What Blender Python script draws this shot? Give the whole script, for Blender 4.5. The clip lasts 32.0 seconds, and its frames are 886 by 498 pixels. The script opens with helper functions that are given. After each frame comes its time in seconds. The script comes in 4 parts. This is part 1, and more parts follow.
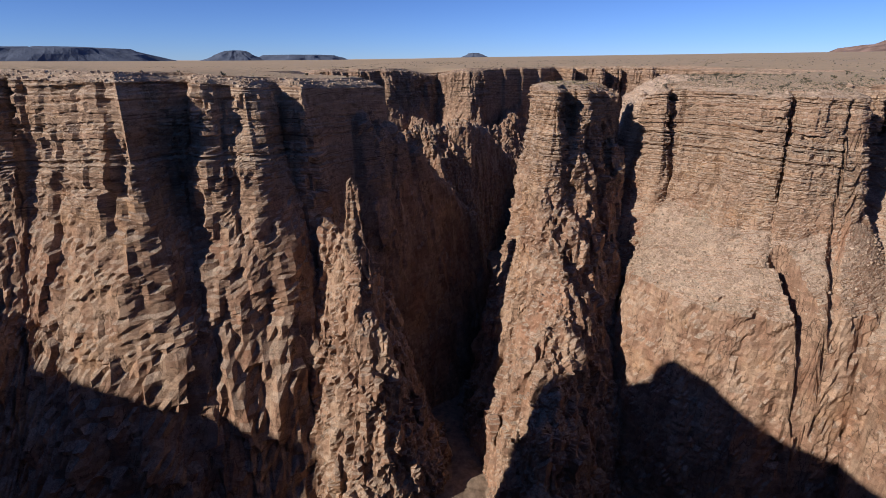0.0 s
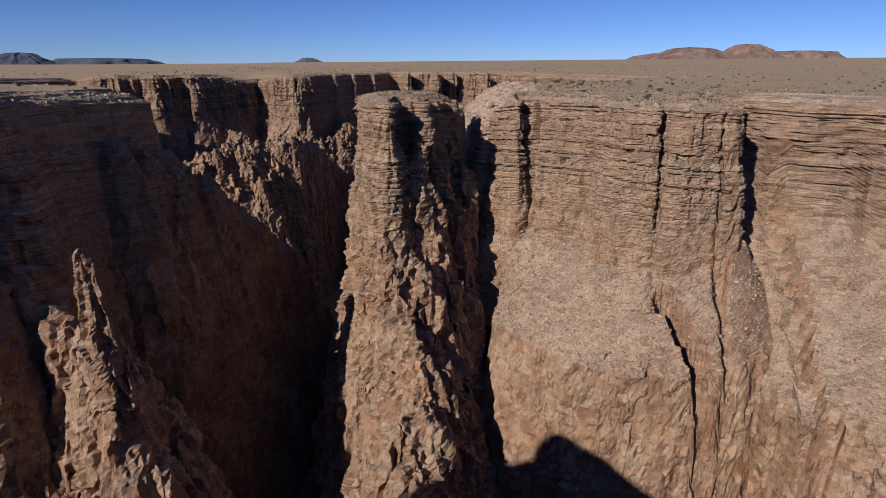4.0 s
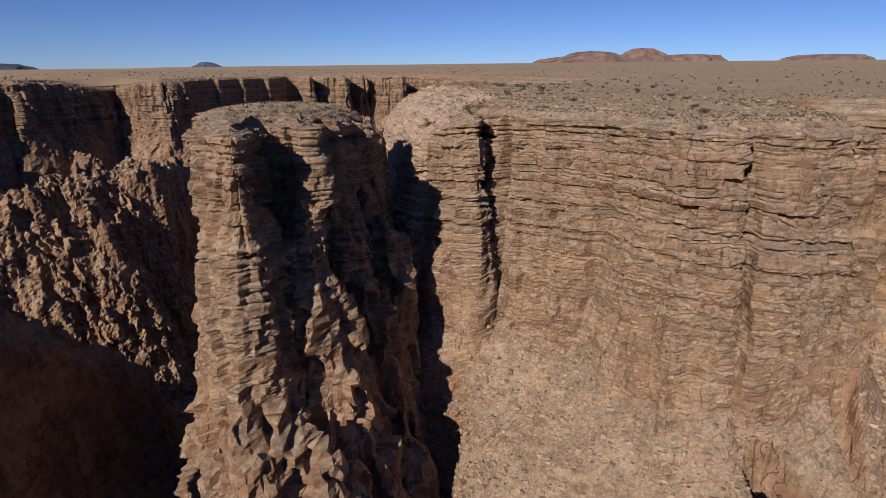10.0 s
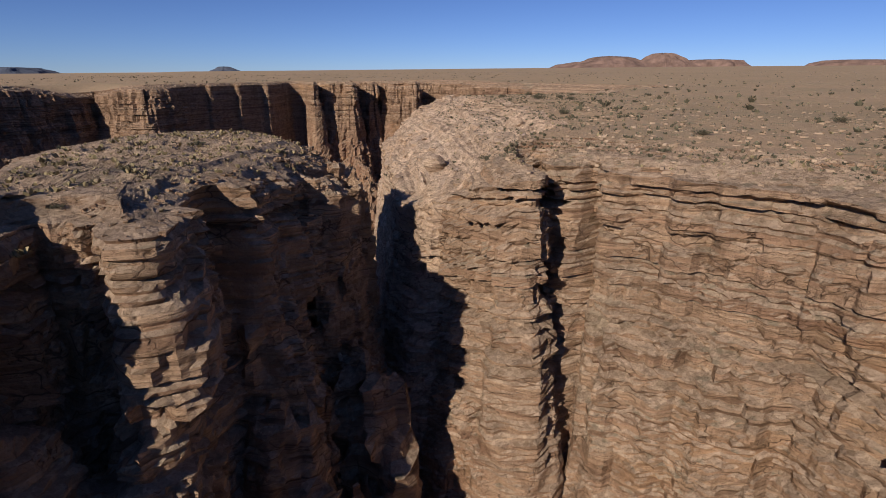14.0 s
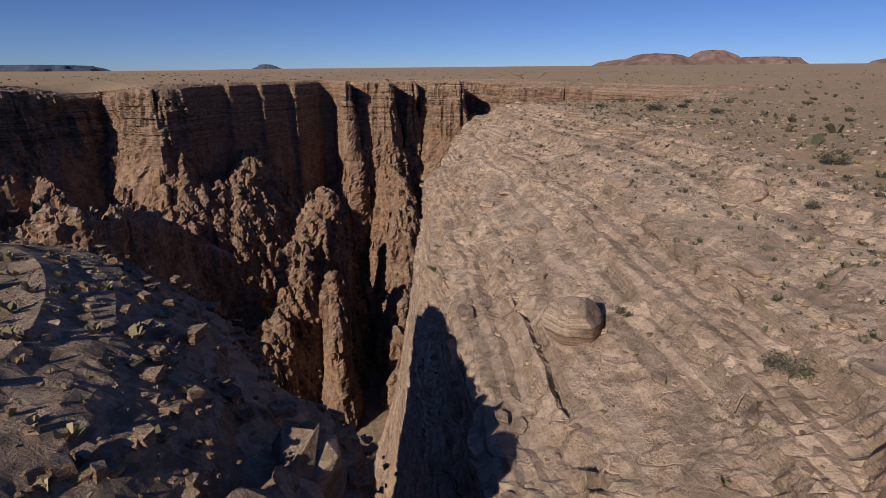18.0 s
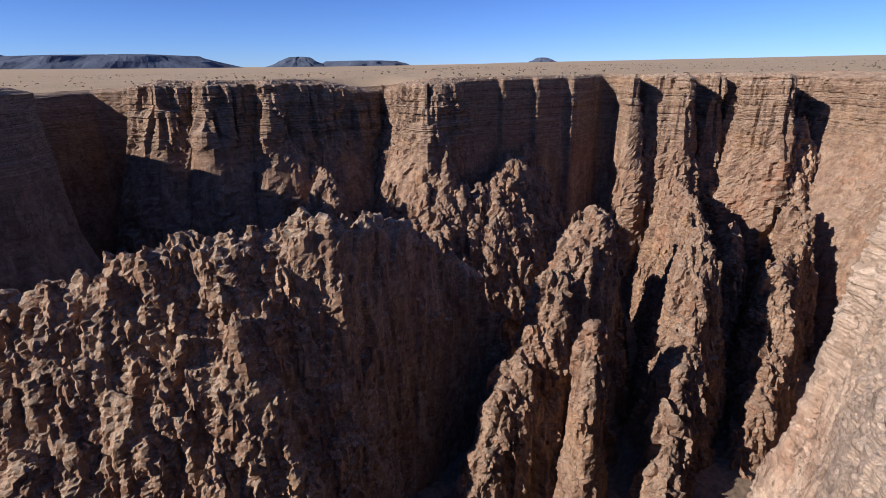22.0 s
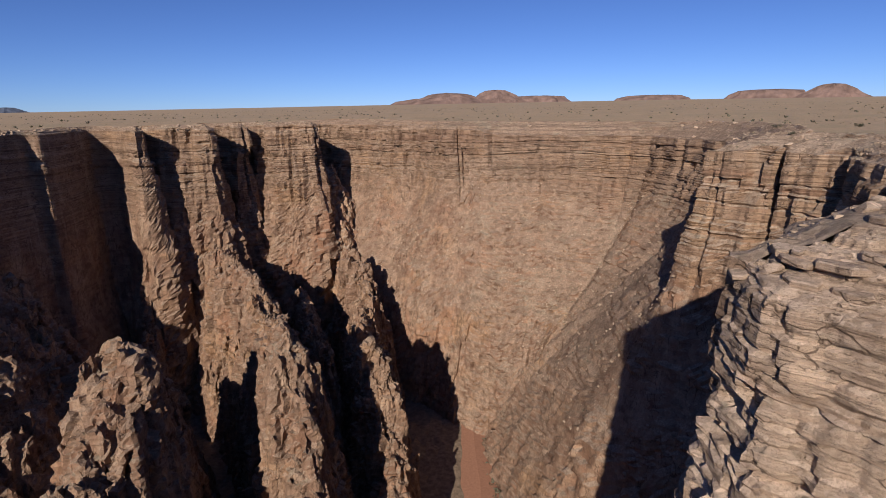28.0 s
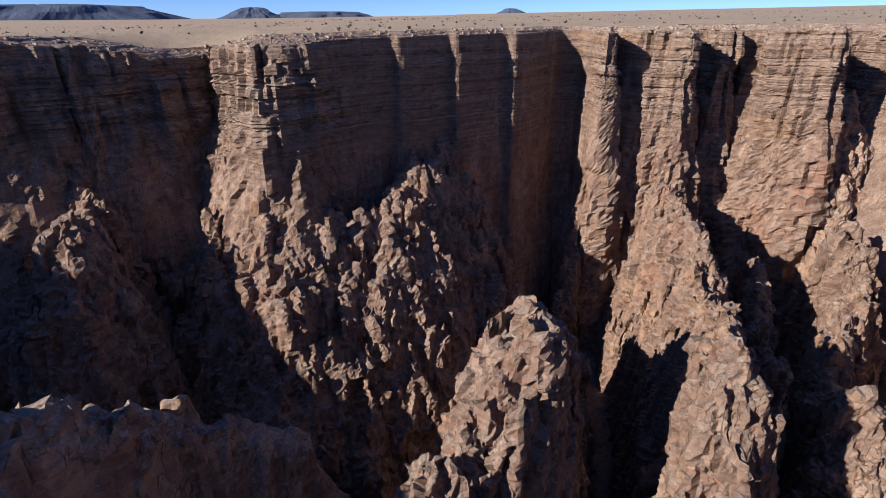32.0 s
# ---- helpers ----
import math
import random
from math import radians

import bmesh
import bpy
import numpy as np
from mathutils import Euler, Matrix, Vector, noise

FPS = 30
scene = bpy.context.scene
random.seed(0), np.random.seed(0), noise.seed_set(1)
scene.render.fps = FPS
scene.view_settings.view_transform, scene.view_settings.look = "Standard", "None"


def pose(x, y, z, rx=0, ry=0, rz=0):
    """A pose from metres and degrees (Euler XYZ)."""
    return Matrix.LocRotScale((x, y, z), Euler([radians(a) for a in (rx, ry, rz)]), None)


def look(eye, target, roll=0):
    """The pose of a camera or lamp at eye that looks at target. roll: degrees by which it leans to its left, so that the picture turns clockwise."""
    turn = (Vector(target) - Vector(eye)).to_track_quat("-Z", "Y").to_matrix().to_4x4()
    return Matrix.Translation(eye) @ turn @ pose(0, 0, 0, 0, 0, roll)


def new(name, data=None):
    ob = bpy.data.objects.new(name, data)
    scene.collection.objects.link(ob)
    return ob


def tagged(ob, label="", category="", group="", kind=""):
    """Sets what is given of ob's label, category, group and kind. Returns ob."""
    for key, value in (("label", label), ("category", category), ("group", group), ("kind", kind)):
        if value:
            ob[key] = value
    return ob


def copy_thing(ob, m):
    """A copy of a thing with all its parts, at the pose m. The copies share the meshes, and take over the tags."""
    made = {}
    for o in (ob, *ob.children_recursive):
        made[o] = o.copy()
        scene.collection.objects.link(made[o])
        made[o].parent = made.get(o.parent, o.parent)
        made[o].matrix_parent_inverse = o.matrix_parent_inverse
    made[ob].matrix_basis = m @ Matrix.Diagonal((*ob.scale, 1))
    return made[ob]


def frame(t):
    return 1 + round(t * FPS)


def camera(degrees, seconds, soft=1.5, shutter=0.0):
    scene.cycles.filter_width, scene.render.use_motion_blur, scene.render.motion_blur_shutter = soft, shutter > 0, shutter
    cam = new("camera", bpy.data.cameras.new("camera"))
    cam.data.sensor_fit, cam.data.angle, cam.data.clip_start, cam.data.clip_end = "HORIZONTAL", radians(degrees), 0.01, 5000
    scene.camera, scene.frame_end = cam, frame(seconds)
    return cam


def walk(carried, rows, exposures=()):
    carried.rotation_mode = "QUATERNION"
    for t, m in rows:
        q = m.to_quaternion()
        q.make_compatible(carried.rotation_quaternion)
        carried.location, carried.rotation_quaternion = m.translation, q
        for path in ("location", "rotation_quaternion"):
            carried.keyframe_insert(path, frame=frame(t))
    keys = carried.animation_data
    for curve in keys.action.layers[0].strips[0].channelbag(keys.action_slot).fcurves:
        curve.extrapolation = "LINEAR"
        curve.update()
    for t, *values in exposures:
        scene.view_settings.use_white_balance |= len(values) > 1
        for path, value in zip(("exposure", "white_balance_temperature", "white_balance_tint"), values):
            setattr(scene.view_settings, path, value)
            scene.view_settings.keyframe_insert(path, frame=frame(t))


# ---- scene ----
cam = camera(78.9, 32.0, soft=0.85)
METRES, EYE, TILT, LEAN, TURN = 300.0, 15.0, -19.4, 0.0, 0.0
ROWS = [
    (0.0, 0.0, 0.0, 0.0, 0.0, 0.0, 0.0),
    (0.5, 0.0012, 0.0149, 0.0051, -0.94, 0.09, 0.41),
    (1.0, 0.0034, 0.03, 0.0103, -13.02, -0.36, 4.32),
    (1.5, 0.0063, 0.0446, 0.0155, -15.99, -0.57, 5.19),
    (2.0, 0.0107, 0.0592, 0.0204, -16.22, -0.51, 5.29),
    (2.5, 0.0156, 0.0736, 0.0255, -16.36, -0.47, 5.33),
    (4.5, 0.0343, 0.1284, 0.0448, -14.95, -0.07, 4.93),
    (5.0, 0.0381, 0.1416, 0.0494, -14.34, 0.01, 4.71),
    (5.5, 0.0419, 0.1548, 0.0538, -14.03, 0.06, 4.67),
    (6.0, 0.0458, 0.1683, 0.0583, -13.64, 0.11, 4.55),
    (6.5, 0.0495, 0.182, 0.0628, -13.39, 0.13, 4.5),
    (7.0, 0.0533, 0.1959, 0.0674, -13.41, 0.12, 4.55),
    (7.5, 0.0571, 0.21, 0.0716, -13.46, 0.16, 4.58),
    (8.0, 0.0609, 0.2243, 0.0753, -13.76, 0.18, 4.74),
    (8.5, 0.0652, 0.2386, 0.0791, -20.79, -0.48, 6.94),
    (9.0, 0.0708, 0.2524, 0.0837, -23.45, -0.82, 7.8),
    (9.5, 0.0772, 0.266, 0.0883, -23.84, -0.83, 8.03),
    (10.0, 0.084, 0.2795, 0.093, -24.17, -0.8, 8.2),
    (10.5, 0.0908, 0.2929, 0.0982, -24.62, -0.79, 8.42),
    (11.0, 0.0975, 0.3062, 0.1027, -24.79, -0.67, 8.56),
    (11.5, 0.1043, 0.3194, 0.1074, -24.88, -0.68, 8.67),
    (12.0, 0.1108, 0.3326, 0.1122, -24.25, -0.46, 8.43),
    (12.5, 0.117, 0.3463, 0.1174, -23.42, -0.31, 8.11),
    (13.0, 0.1231, 0.3601, 0.1225, -23.34, -0.25, 8.11),
    (13.5, 0.1292, 0.3736, 0.1274, -23.2, -0.2, 7.93),
    (15.5, 0.1497, 0.4294, 0.1467, -19.73, 0.05, 6.67),
    (16.0, 0.1538, 0.4439, 0.1519, -19.38, 0.09, 6.46),
    (16.5, 0.158, 0.4587, 0.1574, -19.12, 0.08, 6.31),
    (17.0, 0.1624, 0.4735, 0.1628, -19.09, 0.13, 6.38),
    (17.5, 0.1671, 0.4882, 0.1682, -19.04, 0.15, 6.47),
    (18.0, 0.172, 0.5031, 0.1736, -18.87, 0.11, 6.34),
    (18.5, 0.1769, 0.5181, 0.1789, -18.8, 0.04, 6.41),
    (19.0, 0.1812, 0.533, 0.184, -18.77, 0.0, 6.47),
    (19.5, 0.1851, 0.5477, 0.1893, -17.3, 0.14, 6.02),
    (20.0, 0.1866, 0.5631, 0.1951, 2.54, 0.96, -0.79),
    (20.5, 0.1846, 0.5784, 0.2007, 6.72, 0.79, -2.11),
    (21.0, 0.1807, 0.5929, 0.2054, 7.0, 0.68, -2.16),
    (21.5, 0.1762, 0.6065, 0.2096, 7.11, 0.52, -2.21),
    (22.0, 0.1718, 0.6204, 0.214, 6.95, 0.39, -2.1),
    (22.5, 0.1681, 0.6345, 0.2189, -1.99, 0.4, 1.01),
    (23.0, 0.1661, 0.6491, 0.2236, -6.81, 0.25, 2.81),
    (23.5, 0.1654, 0.6625, 0.2283, -14.21, -0.23, 5.36),
    (24.0, 0.1667, 0.6782, 0.2336, -15.02, -0.25, 5.7),
    (24.5, 0.1686, 0.692, 0.2382, -15.16, -0.22, 5.82),
    (25.0, 0.1711, 0.7077, 0.2434, -15.54, -0.23, 6.05),
    (25.5, 0.1744, 0.7213, 0.2478, -20.51, -0.72, 7.63),
    (26.0, 0.1791, 0.7353, 0.2528, -36.52, -3.4, 12.28),
    (26.5, 0.186, 0.7479, 0.2574, -37.55, -3.52, 12.58),
    (28.5, 0.2164, 0.7977, 0.2748, -38.94, 1.49, 13.28),
    (29.0, 0.2244, 0.8102, 0.2792, -38.35, 1.72, 13.14),
    (29.5, 0.2311, 0.8234, 0.2844, -20.05, 5.05, 7.63),
    (30.0, 0.2349, 0.8379, 0.2892, -16.39, 5.53, 6.33),
    (30.5, 0.2359, 0.8529, 0.2942, -12.75, 5.86, 5.02),
    (31.0, 0.235, 0.8683, 0.299, -4.74, 6.4, 2.01),
    (31.5, 0.232, 0.8832, 0.3032, 0.3, 3.6, 0.2),
    (32.0, 0.2275, 0.8983, 0.3074, 3.99, -4.01, -1.09),
]
walk(cam, [(t, pose(0, 0, EYE, TILT, LEAN, TURN) @ pose(METRES * x, METRES * y, METRES * z, 90 + pitch, roll, yaw)) for t, x, y, z, yaw, pitch, roll in ROWS],
     exposures=[(t, e + 0.13, k, 12) for t, e, k in ((0.0, 0.2, 5950), (2.5, 0.0, 6050), (6.0, -0.15, 5950), (9.0, -0.14, 6250), (13.0, -0.12, 6600), (16.0, -0.15, 6500), (18.0, -0.32, 6350), (19.8, -0.28, 6000), (21.0, 0.25, 5850), (22.0, 0.45, 5800), (23.0, 0.4, 5850), (24.5, 0.02, 6000), (26.0, 0.0, 6250), (28.5, 0.0, 6200), (30.5, -0.1, 5950), (31.2, -0.05, 5850), (32.0, 0.57, 5550))])

# ---------------------------------------------------------------- light
SUN_HEADING, SUN_ELEVATION = 57.0, 25.0      # the way the shadows run, from +y towards +x
world = bpy.data.worlds.new("world")
scene.world = world
world.use_nodes = True
wn = world.node_tree.nodes
sky = wn.new("ShaderNodeTexSky")
sky.sky_type, sky.sun_disc = "NISHITA", False
sky.sun_elevation, sky.sun_rotation = radians(SUN_ELEVATION), radians(180 + SUN_HEADING)
sky.altitude, sky.air_density, sky.dust_density, sky.ozone_density = 2500, 0.8, 0.0, 2.0
deep = wn.new("ShaderNodeMix")
deep.data_type, deep.blend_type = "RGBA", "MULTIPLY"
deep.inputs["Factor"].default_value = 1.0
deep.inputs[7].default_value = (0.72, 0.92, 1.42, 1)      # the clear high-desert blue
world.node_tree.links.new(sky.outputs[0], deep.inputs[6])
world.node_tree.links.new(deep.outputs[2], wn["Background"].inputs[0])
wn["Background"].inputs[1].default_value = 0.056
sun_data = bpy.data.lights.new("sun", "SUN")
sun_data.energy, sun_data.angle, sun_data.color = 5.0, radians(0.55), (1.0, 0.9, 0.78)
sun = new("sun", sun_data)
h, e = radians(SUN_HEADING), radians(SUN_ELEVATION)
sun.matrix_world = look((0, 0, 200), (math.sin(h) * math.cos(e), math.cos(h) * math.cos(e), 200 - math.sin(e)))

# ---------------------------------------------------------------- materials


class Nodes:
    """Short hand for building a node tree."""

    def __init__(self, name):
        self.mat = bpy.data.materials.new(name)
        self.mat.use_nodes = True
        self.t = self.mat.node_tree
        self.bsdf = self.t.nodes["Principled BSDF"]
        self.pos = self.t.nodes.new("ShaderNodeNewGeometry").outputs["Position"]

    def put(self, socket, value):
        if hasattr(value, "is_output"):
            self.t.links.new(value, socket)
        else:
            socket.default_value = value

    def math(self, op, a, b=0.0, c=0.0):
        n = self.t.nodes.new("ShaderNodeMath")
        n.operation = op
        for i, v in enumerate((a, b, c)):
            self.put(n.inputs[i], v)
        return n.outputs[0]

    def stretch(self, sx, sy, sz, shift=(0, 0, 0)):
        n = self.t.nodes.new("ShaderNodeMapping")
        self.put(n.inputs[0], self.pos)
        n.inputs["Location"].default_value = shift
        n.inputs["Scale"].default_value = (sx, sy, sz)
        return n.outputs[0]

    def noise(self, vec, scale=1.0, detail=4.0, rough=0.55, warp=0.0):
        n = self.t.nodes.new("ShaderNodeTexNoise")
        self.put(n.inputs["Vector"], vec)
        n.inputs["Scale"].default_value, n.inputs["Detail"].default_value = scale, detail
        n.inputs["Roughness"].default_value, n.inputs["Distortion"].default_value = rough, warp
        return n.outputs["Fac"]

    def cells(self, vec, scale=1.0, feature="F1"):
        n = self.t.nodes.new("ShaderNodeTexVoronoi")
        n.feature = feature
        self.put(n.inputs["Vector"], vec)
        n.inputs["Scale"].default_value = scale
        return n.outputs["Distance"]

    def ramp(self, fac, *stops):
        n = self.t.nodes.new("ShaderNodeValToRGB")
        el = n.color_ramp.elements
        while len(el) < len(stops):
            el.new(0.5)
        for k, (p, c) in zip(el, stops):
            k.position, k.color = p, (*c, 1) if len(c) == 3 else c
        self.put(n.inputs[0], fac)
        return n.outputs[0]

    def mix(self, fac, a, b, how="MIX"):
        n = self.t.nodes.new("ShaderNodeMix")
        n.data_type, n.blend_type = "RGBA", how
        self.put(n.inputs["Factor"], fac)
        for s, v in ((n.inputs[6], a), (n.inputs[7], b)):
            self.put(s, v if hasattr(v, "is_output") else (*v, 1))
        return n.outputs[2]

    def between(self, v, lo, hi, a=0.0, b=1.0):
        n = self.t.nodes.new("ShaderNodeMapRange")
        n.clamp = True
        self.put(n.inputs[0], v)
        for i, x in enumerate((lo, hi, a, b)):
            n.inputs[i + 1].default_value = x
        return n.outputs[0]

    def axis(self, i, vec=None):
        n = self.t.nodes.new("ShaderNodeSeparateXYZ")
        self.put(n.inputs[0], vec if vec is not None else self.pos)
        return n.outputs[i]

    def up(self):
        g = self.t.nodes.new("ShaderNodeNewGeometry")
        return self.axis(2, g.outputs["Normal"])

    def done(self, color, rough=0.92, *bumps):
        self.put(self.bsdf.inputs["Base Color"], color)
        self.put(self.bsdf.inputs["Roughness"], rough)
        self.bsdf.inputs["Specular IOR Level"].default_value = 0.15
        last = None
        for height, size in bumps:
            b = self.t.nodes.new("ShaderNodeBump")
            b.inputs["Strength"].default_value = 1.0
            b.inputs["Distance"].default_value = size
            self.put(b.inputs["Height"], height)
            if last:
                self.t.links.new(last, b.inputs["Normal"])
            last = b.outputs[0]
        if last:
            self.t.links.new(last, self.bsdf.inputs["Normal"])
        return self.mat


def rock_material(name, warm=(0.387, 0.257, 0.166), pale=(0.482, 0.345, 0.236), low=(0.274, 0.161, 0.102), dirt=(0.378, 0.289, 0.213), wear=1.0):
    n = Nodes(name)
    level = n.math("ADD", n.axis(2), n.math("MULTIPLY", n.noise(n.stretch(0.02, 0.02, 0.0), 1.0, 2), 6.0))
    # colour of the beds: thick bands, then thin, with painted crevice shade as seams
    def beds(per_metre, detail, rough, shift):
        v = n.t.nodes.new("ShaderNodeCombineXYZ")
        n.put(v.inputs[0], n.math("MULTIPLY", n.axis(0), 0.012))
        n.put(v.inputs[1], n.math("MULTIPLY", n.axis(1), 0.012))
        n.put(v.inputs[2], n.math("MULTIPLY_ADD", level, per_metre, shift))
        return n.noise(v.outputs[0], 1.0, detail, rough)
    coarse, fine = beds(0.28, 3, 0.6, 2.0), beds(1.5, 4, 0.7, 9.0)
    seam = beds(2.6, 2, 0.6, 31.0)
    chunk_at = n.t.nodes.new("ShaderNodeTexVoronoi")
    n.put(chunk_at.inputs["Vector"], n.stretch(0.55, 0.55, 0.9))
    chunk_at.inputs["Scale"].default_value = 1.0
    chunk = n.axis(0, chunk_at.outputs["Color"])
    small_at = n.t.nodes.new("ShaderNodeTexVoronoi")
    n.put(small_at.inputs["Vector"], n.stretch(1.0, 1.0, 0.9))
    small_at.inputs["Scale"].default_value = 3.6
    chip = n.axis(1, small_at.outputs["Color"])
    c = n.ramp(coarse, (0.32, low), (0.45, warm), (0.58, warm), (0.72, pale))
    c = n.mix(n.between(fine, 0.52, 0.62, 0.0, 0.6), c, pale)
    c = n.mix(n.between(fine, 0.46, 0.38, 0.0, 0.55), c, low)
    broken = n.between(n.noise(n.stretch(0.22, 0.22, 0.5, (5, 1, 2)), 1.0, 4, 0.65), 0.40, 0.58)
    # the lower rock is redder, fractured upright, and has few thin beds
    deep = n.between(n.math("ADD", n.axis(2), n.math("MULTIPLY", n.noise(n.stretch(0.06, 0.06, 0.03), 1.0, 4), 22.0)), 0.0, -14.0)
    mottled = n.ramp(n.noise(n.stretch(0.2, 0.2, 0.07), 1.0, 7, 0.68), (0.32, (low[0] * 0.8, low[1] * 0.72, low[2] * 0.68)), (0.46, low), (0.58, warm), (0.74, pale))
    c = n.mix(n.math("MULTIPLY", deep, 0.85), c, mottled)
    # shade of the recessed seams, put into the colour
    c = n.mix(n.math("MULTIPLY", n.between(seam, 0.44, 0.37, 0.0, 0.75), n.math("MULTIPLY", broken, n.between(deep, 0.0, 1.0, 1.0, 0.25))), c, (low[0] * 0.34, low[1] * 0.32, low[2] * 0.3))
    # dark varnish and pale wash in upright streaks
    streak = n.noise(n.stretch(0.7, 0.7, 0.05), 1.0, 5, 0.65)
    c = n.mix(n.between(streak, 0.55, 0.68, 0.0, 0.45 * wear), c, (0.20, 0.12, 0.08))
    wash = n.noise(n.stretch(0.3, 0.3, 0.03, (31, 7, 3)), 1.0, 5, 0.7)
    c = n.mix(n.between(wash, 0.57, 0.7, 0.0, 0.45), c, (0.53, 0.395, 0.28))
    ochre = n.noise(n.stretch(0.05, 0.05, 0.08, (3, 12, 5)), 1.0, 4, 0.6)
    c = n.mix(n.between(ochre, 0.54, 0.70, 0.0, 0.35), c, (0.50, 0.29, 0.135))
    rust = n.noise(n.stretch(0.07, 0.07, 0.05, (13, 2, 8)), 1.0, 5, 0.65)
    c = n.mix(n.math("MULTIPLY", n.between(rust, 0.52, 0.66, 0.0, 0.5), deep), c, (0.33, 0.165, 0.095))
    stains = n.noise(n.stretch(0.7, 0.7, 0.6, (9, 2, 5)), 1.0, 8, 0.72)
    # dust, rubble and grey scrub on what lies flat
    flat = n.between(n.math("ADD", n.up(), n.math("MULTIPLY", n.math("SUBTRACT", stains, 0.5), 0.6)), 0.34, 0.62)
    rubble = n.ramp(chip, (0.0, (dirt[0] * 0.8, dirt[1] * 0.78, dirt[2] * 0.75)), (0.5, dirt), (1.0, (dirt[0] * 1.18, dirt[1] * 1.18, dirt[2] * 1.18)))
    crumb = n.noise(n.pos, 2.2, 6, 0.8)
    rubble = n.mix(n.between(crumb, 0.52, 0.60, 0.0, 0.55), rubble, (dirt[0] * 0.55, dirt[1] * 0.53, dirt[2] * 0.48))
    green = n.noise(n.stretch(0.09, 0.09, 0.09, (4, 4, 9)), 1.0, 6, 0.75)
    rubble = n.mix(n.between(green, 0.54, 0.66, 0.0, 0.45), rubble, (0.33, 0.31, 0.225))
    c = n.mix(n.math("MULTIPLY", flat, 0.8 if wear > 0.5 else 0.5), c, rubble)
    # low dry tufts and stones dotted over the rubble
    dots = n.math("MULTIPLY", n.between(n.cells(n.pos, 0.85), 0.34, 0.20, 0.0, 0.6), n.math("MULTIPLY", flat, n.between(n.noise(n.stretch(0.12, 0.12, 0.12, (1, 6, 3)), 1.0, 3), 0.4, 0.55)))
    c = n.mix(dots, c, (0.19, 0.165, 0.115))
    tint = n.math("ADD", n.math("MULTIPLY", chunk, 0.45), n.math("ADD", n.math("MULTIPLY", chip, 0.2), n.math("MULTIPLY", crumb, 0.35)))
    c = n.mix(1.0, c, n.ramp(tint, (0.2, (0.74, 0.72, 0.70)), (0.48, (1.0, 1.0, 1.0)), (0.8, (1.25, 1.24, 1.22))), "MULTIPLY")
    c = n.mix(n.between(stains, 0.55, 0.66, 0.0, 0.4 * wear), c, (0.20, 0.125, 0.085))
    # crevice shade painted as thin dark joints, along the beds above and upright below
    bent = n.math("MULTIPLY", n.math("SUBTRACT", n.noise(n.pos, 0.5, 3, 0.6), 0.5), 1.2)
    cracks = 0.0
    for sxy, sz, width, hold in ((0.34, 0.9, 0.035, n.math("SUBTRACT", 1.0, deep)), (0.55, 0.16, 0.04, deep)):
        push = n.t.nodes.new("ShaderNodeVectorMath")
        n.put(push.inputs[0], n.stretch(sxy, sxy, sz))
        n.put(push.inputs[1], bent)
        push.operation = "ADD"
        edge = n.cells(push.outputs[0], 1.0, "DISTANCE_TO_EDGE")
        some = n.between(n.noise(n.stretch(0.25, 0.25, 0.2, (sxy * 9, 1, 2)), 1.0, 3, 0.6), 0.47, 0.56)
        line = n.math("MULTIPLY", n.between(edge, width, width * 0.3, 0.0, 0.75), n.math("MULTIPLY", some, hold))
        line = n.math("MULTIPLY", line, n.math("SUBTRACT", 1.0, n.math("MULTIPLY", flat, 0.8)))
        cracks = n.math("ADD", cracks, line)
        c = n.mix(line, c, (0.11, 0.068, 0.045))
    grain = n.noise(n.pos, 8.0, 4, 0.75)
    c = n.mix(n.between(grain, 0.53, 0.64, 0.0, 0.42), c, (low[0] * 0.5, low[1] * 0.5, low[2] * 0.5))
    upright = n.math("SUBTRACT", 1.0, flat)
    thin = n.math("MULTIPLY", upright, n.between(deep, 0.0, 1.0, 1.0, 0.25))
    ledge = n.math("ADD", n.between(fine, 0.42, 0.6), n.math("MULTIPLY", n.between(seam, 0.36, 0.48), 0.6))
    return n.done(c, 0.93, (n.math("MULTIPLY", ledge, thin), 0.30), (n.math("MULTIPLY", chunk, upright), 0.06), (crumb, 0.20), (n.math("MULTIPLY", cracks, -1.0), 0.25), (chip, 0.07), (grain, 0.05))


def soil_material():
    n = Nodes("desert soil")
    big = n.noise(n.pos, 0.02, 5, 0.6)
    mid = n.noise(n.pos, 0.35, 6, 0.7)
    c = n.ramp(big, (0.3, (0.369, 0.266, 0.167)), (0.5, (0.414, 0.297, 0.187)), (0.7, (0.450, 0.310, 0.198)))
    c = n.mix(n.between(mid, 0.42, 0.7, 0.0, 0.6), c, (0.342, 0.243, 0.144))
    sage = n.noise(n.pos, 0.045, 7, 0.75)
    c = n.mix(n.between(sage, 0.5, 0.6, 0.0, 0.45), c, (0.297, 0.248, 0.153))
    tuft = n.cells(n.pos, 0.55)
    c = n.mix(n.between(tuft, 0.32, 0.16, 0.0, 0.7), c, (0.243, 0.216, 0.131))
    fine = n.noise(n.pos, 5.0, 4, 0.75)
    c = n.mix(n.between(fine, 0.5, 0.72, 0.0, 0.5), c, (0.504, 0.405, 0.297))
    return n.done(c, 0.95, (mid, 0.4), (fine, 0.12))


def plain_material(name, color, rough=0.9, vary=0.3, scale=2.0):
    n = Nodes(name)
    f = n.noise(n.pos, scale, 5, 0.65)
    c = n.mix(n.between(f, 0.3, 0.7), tuple(v * (1 - vary) for v in color), tuple(min(1, v * (1 + vary)) for v in color))
    return n.done(c, rough, (f, 0.15 / scale))


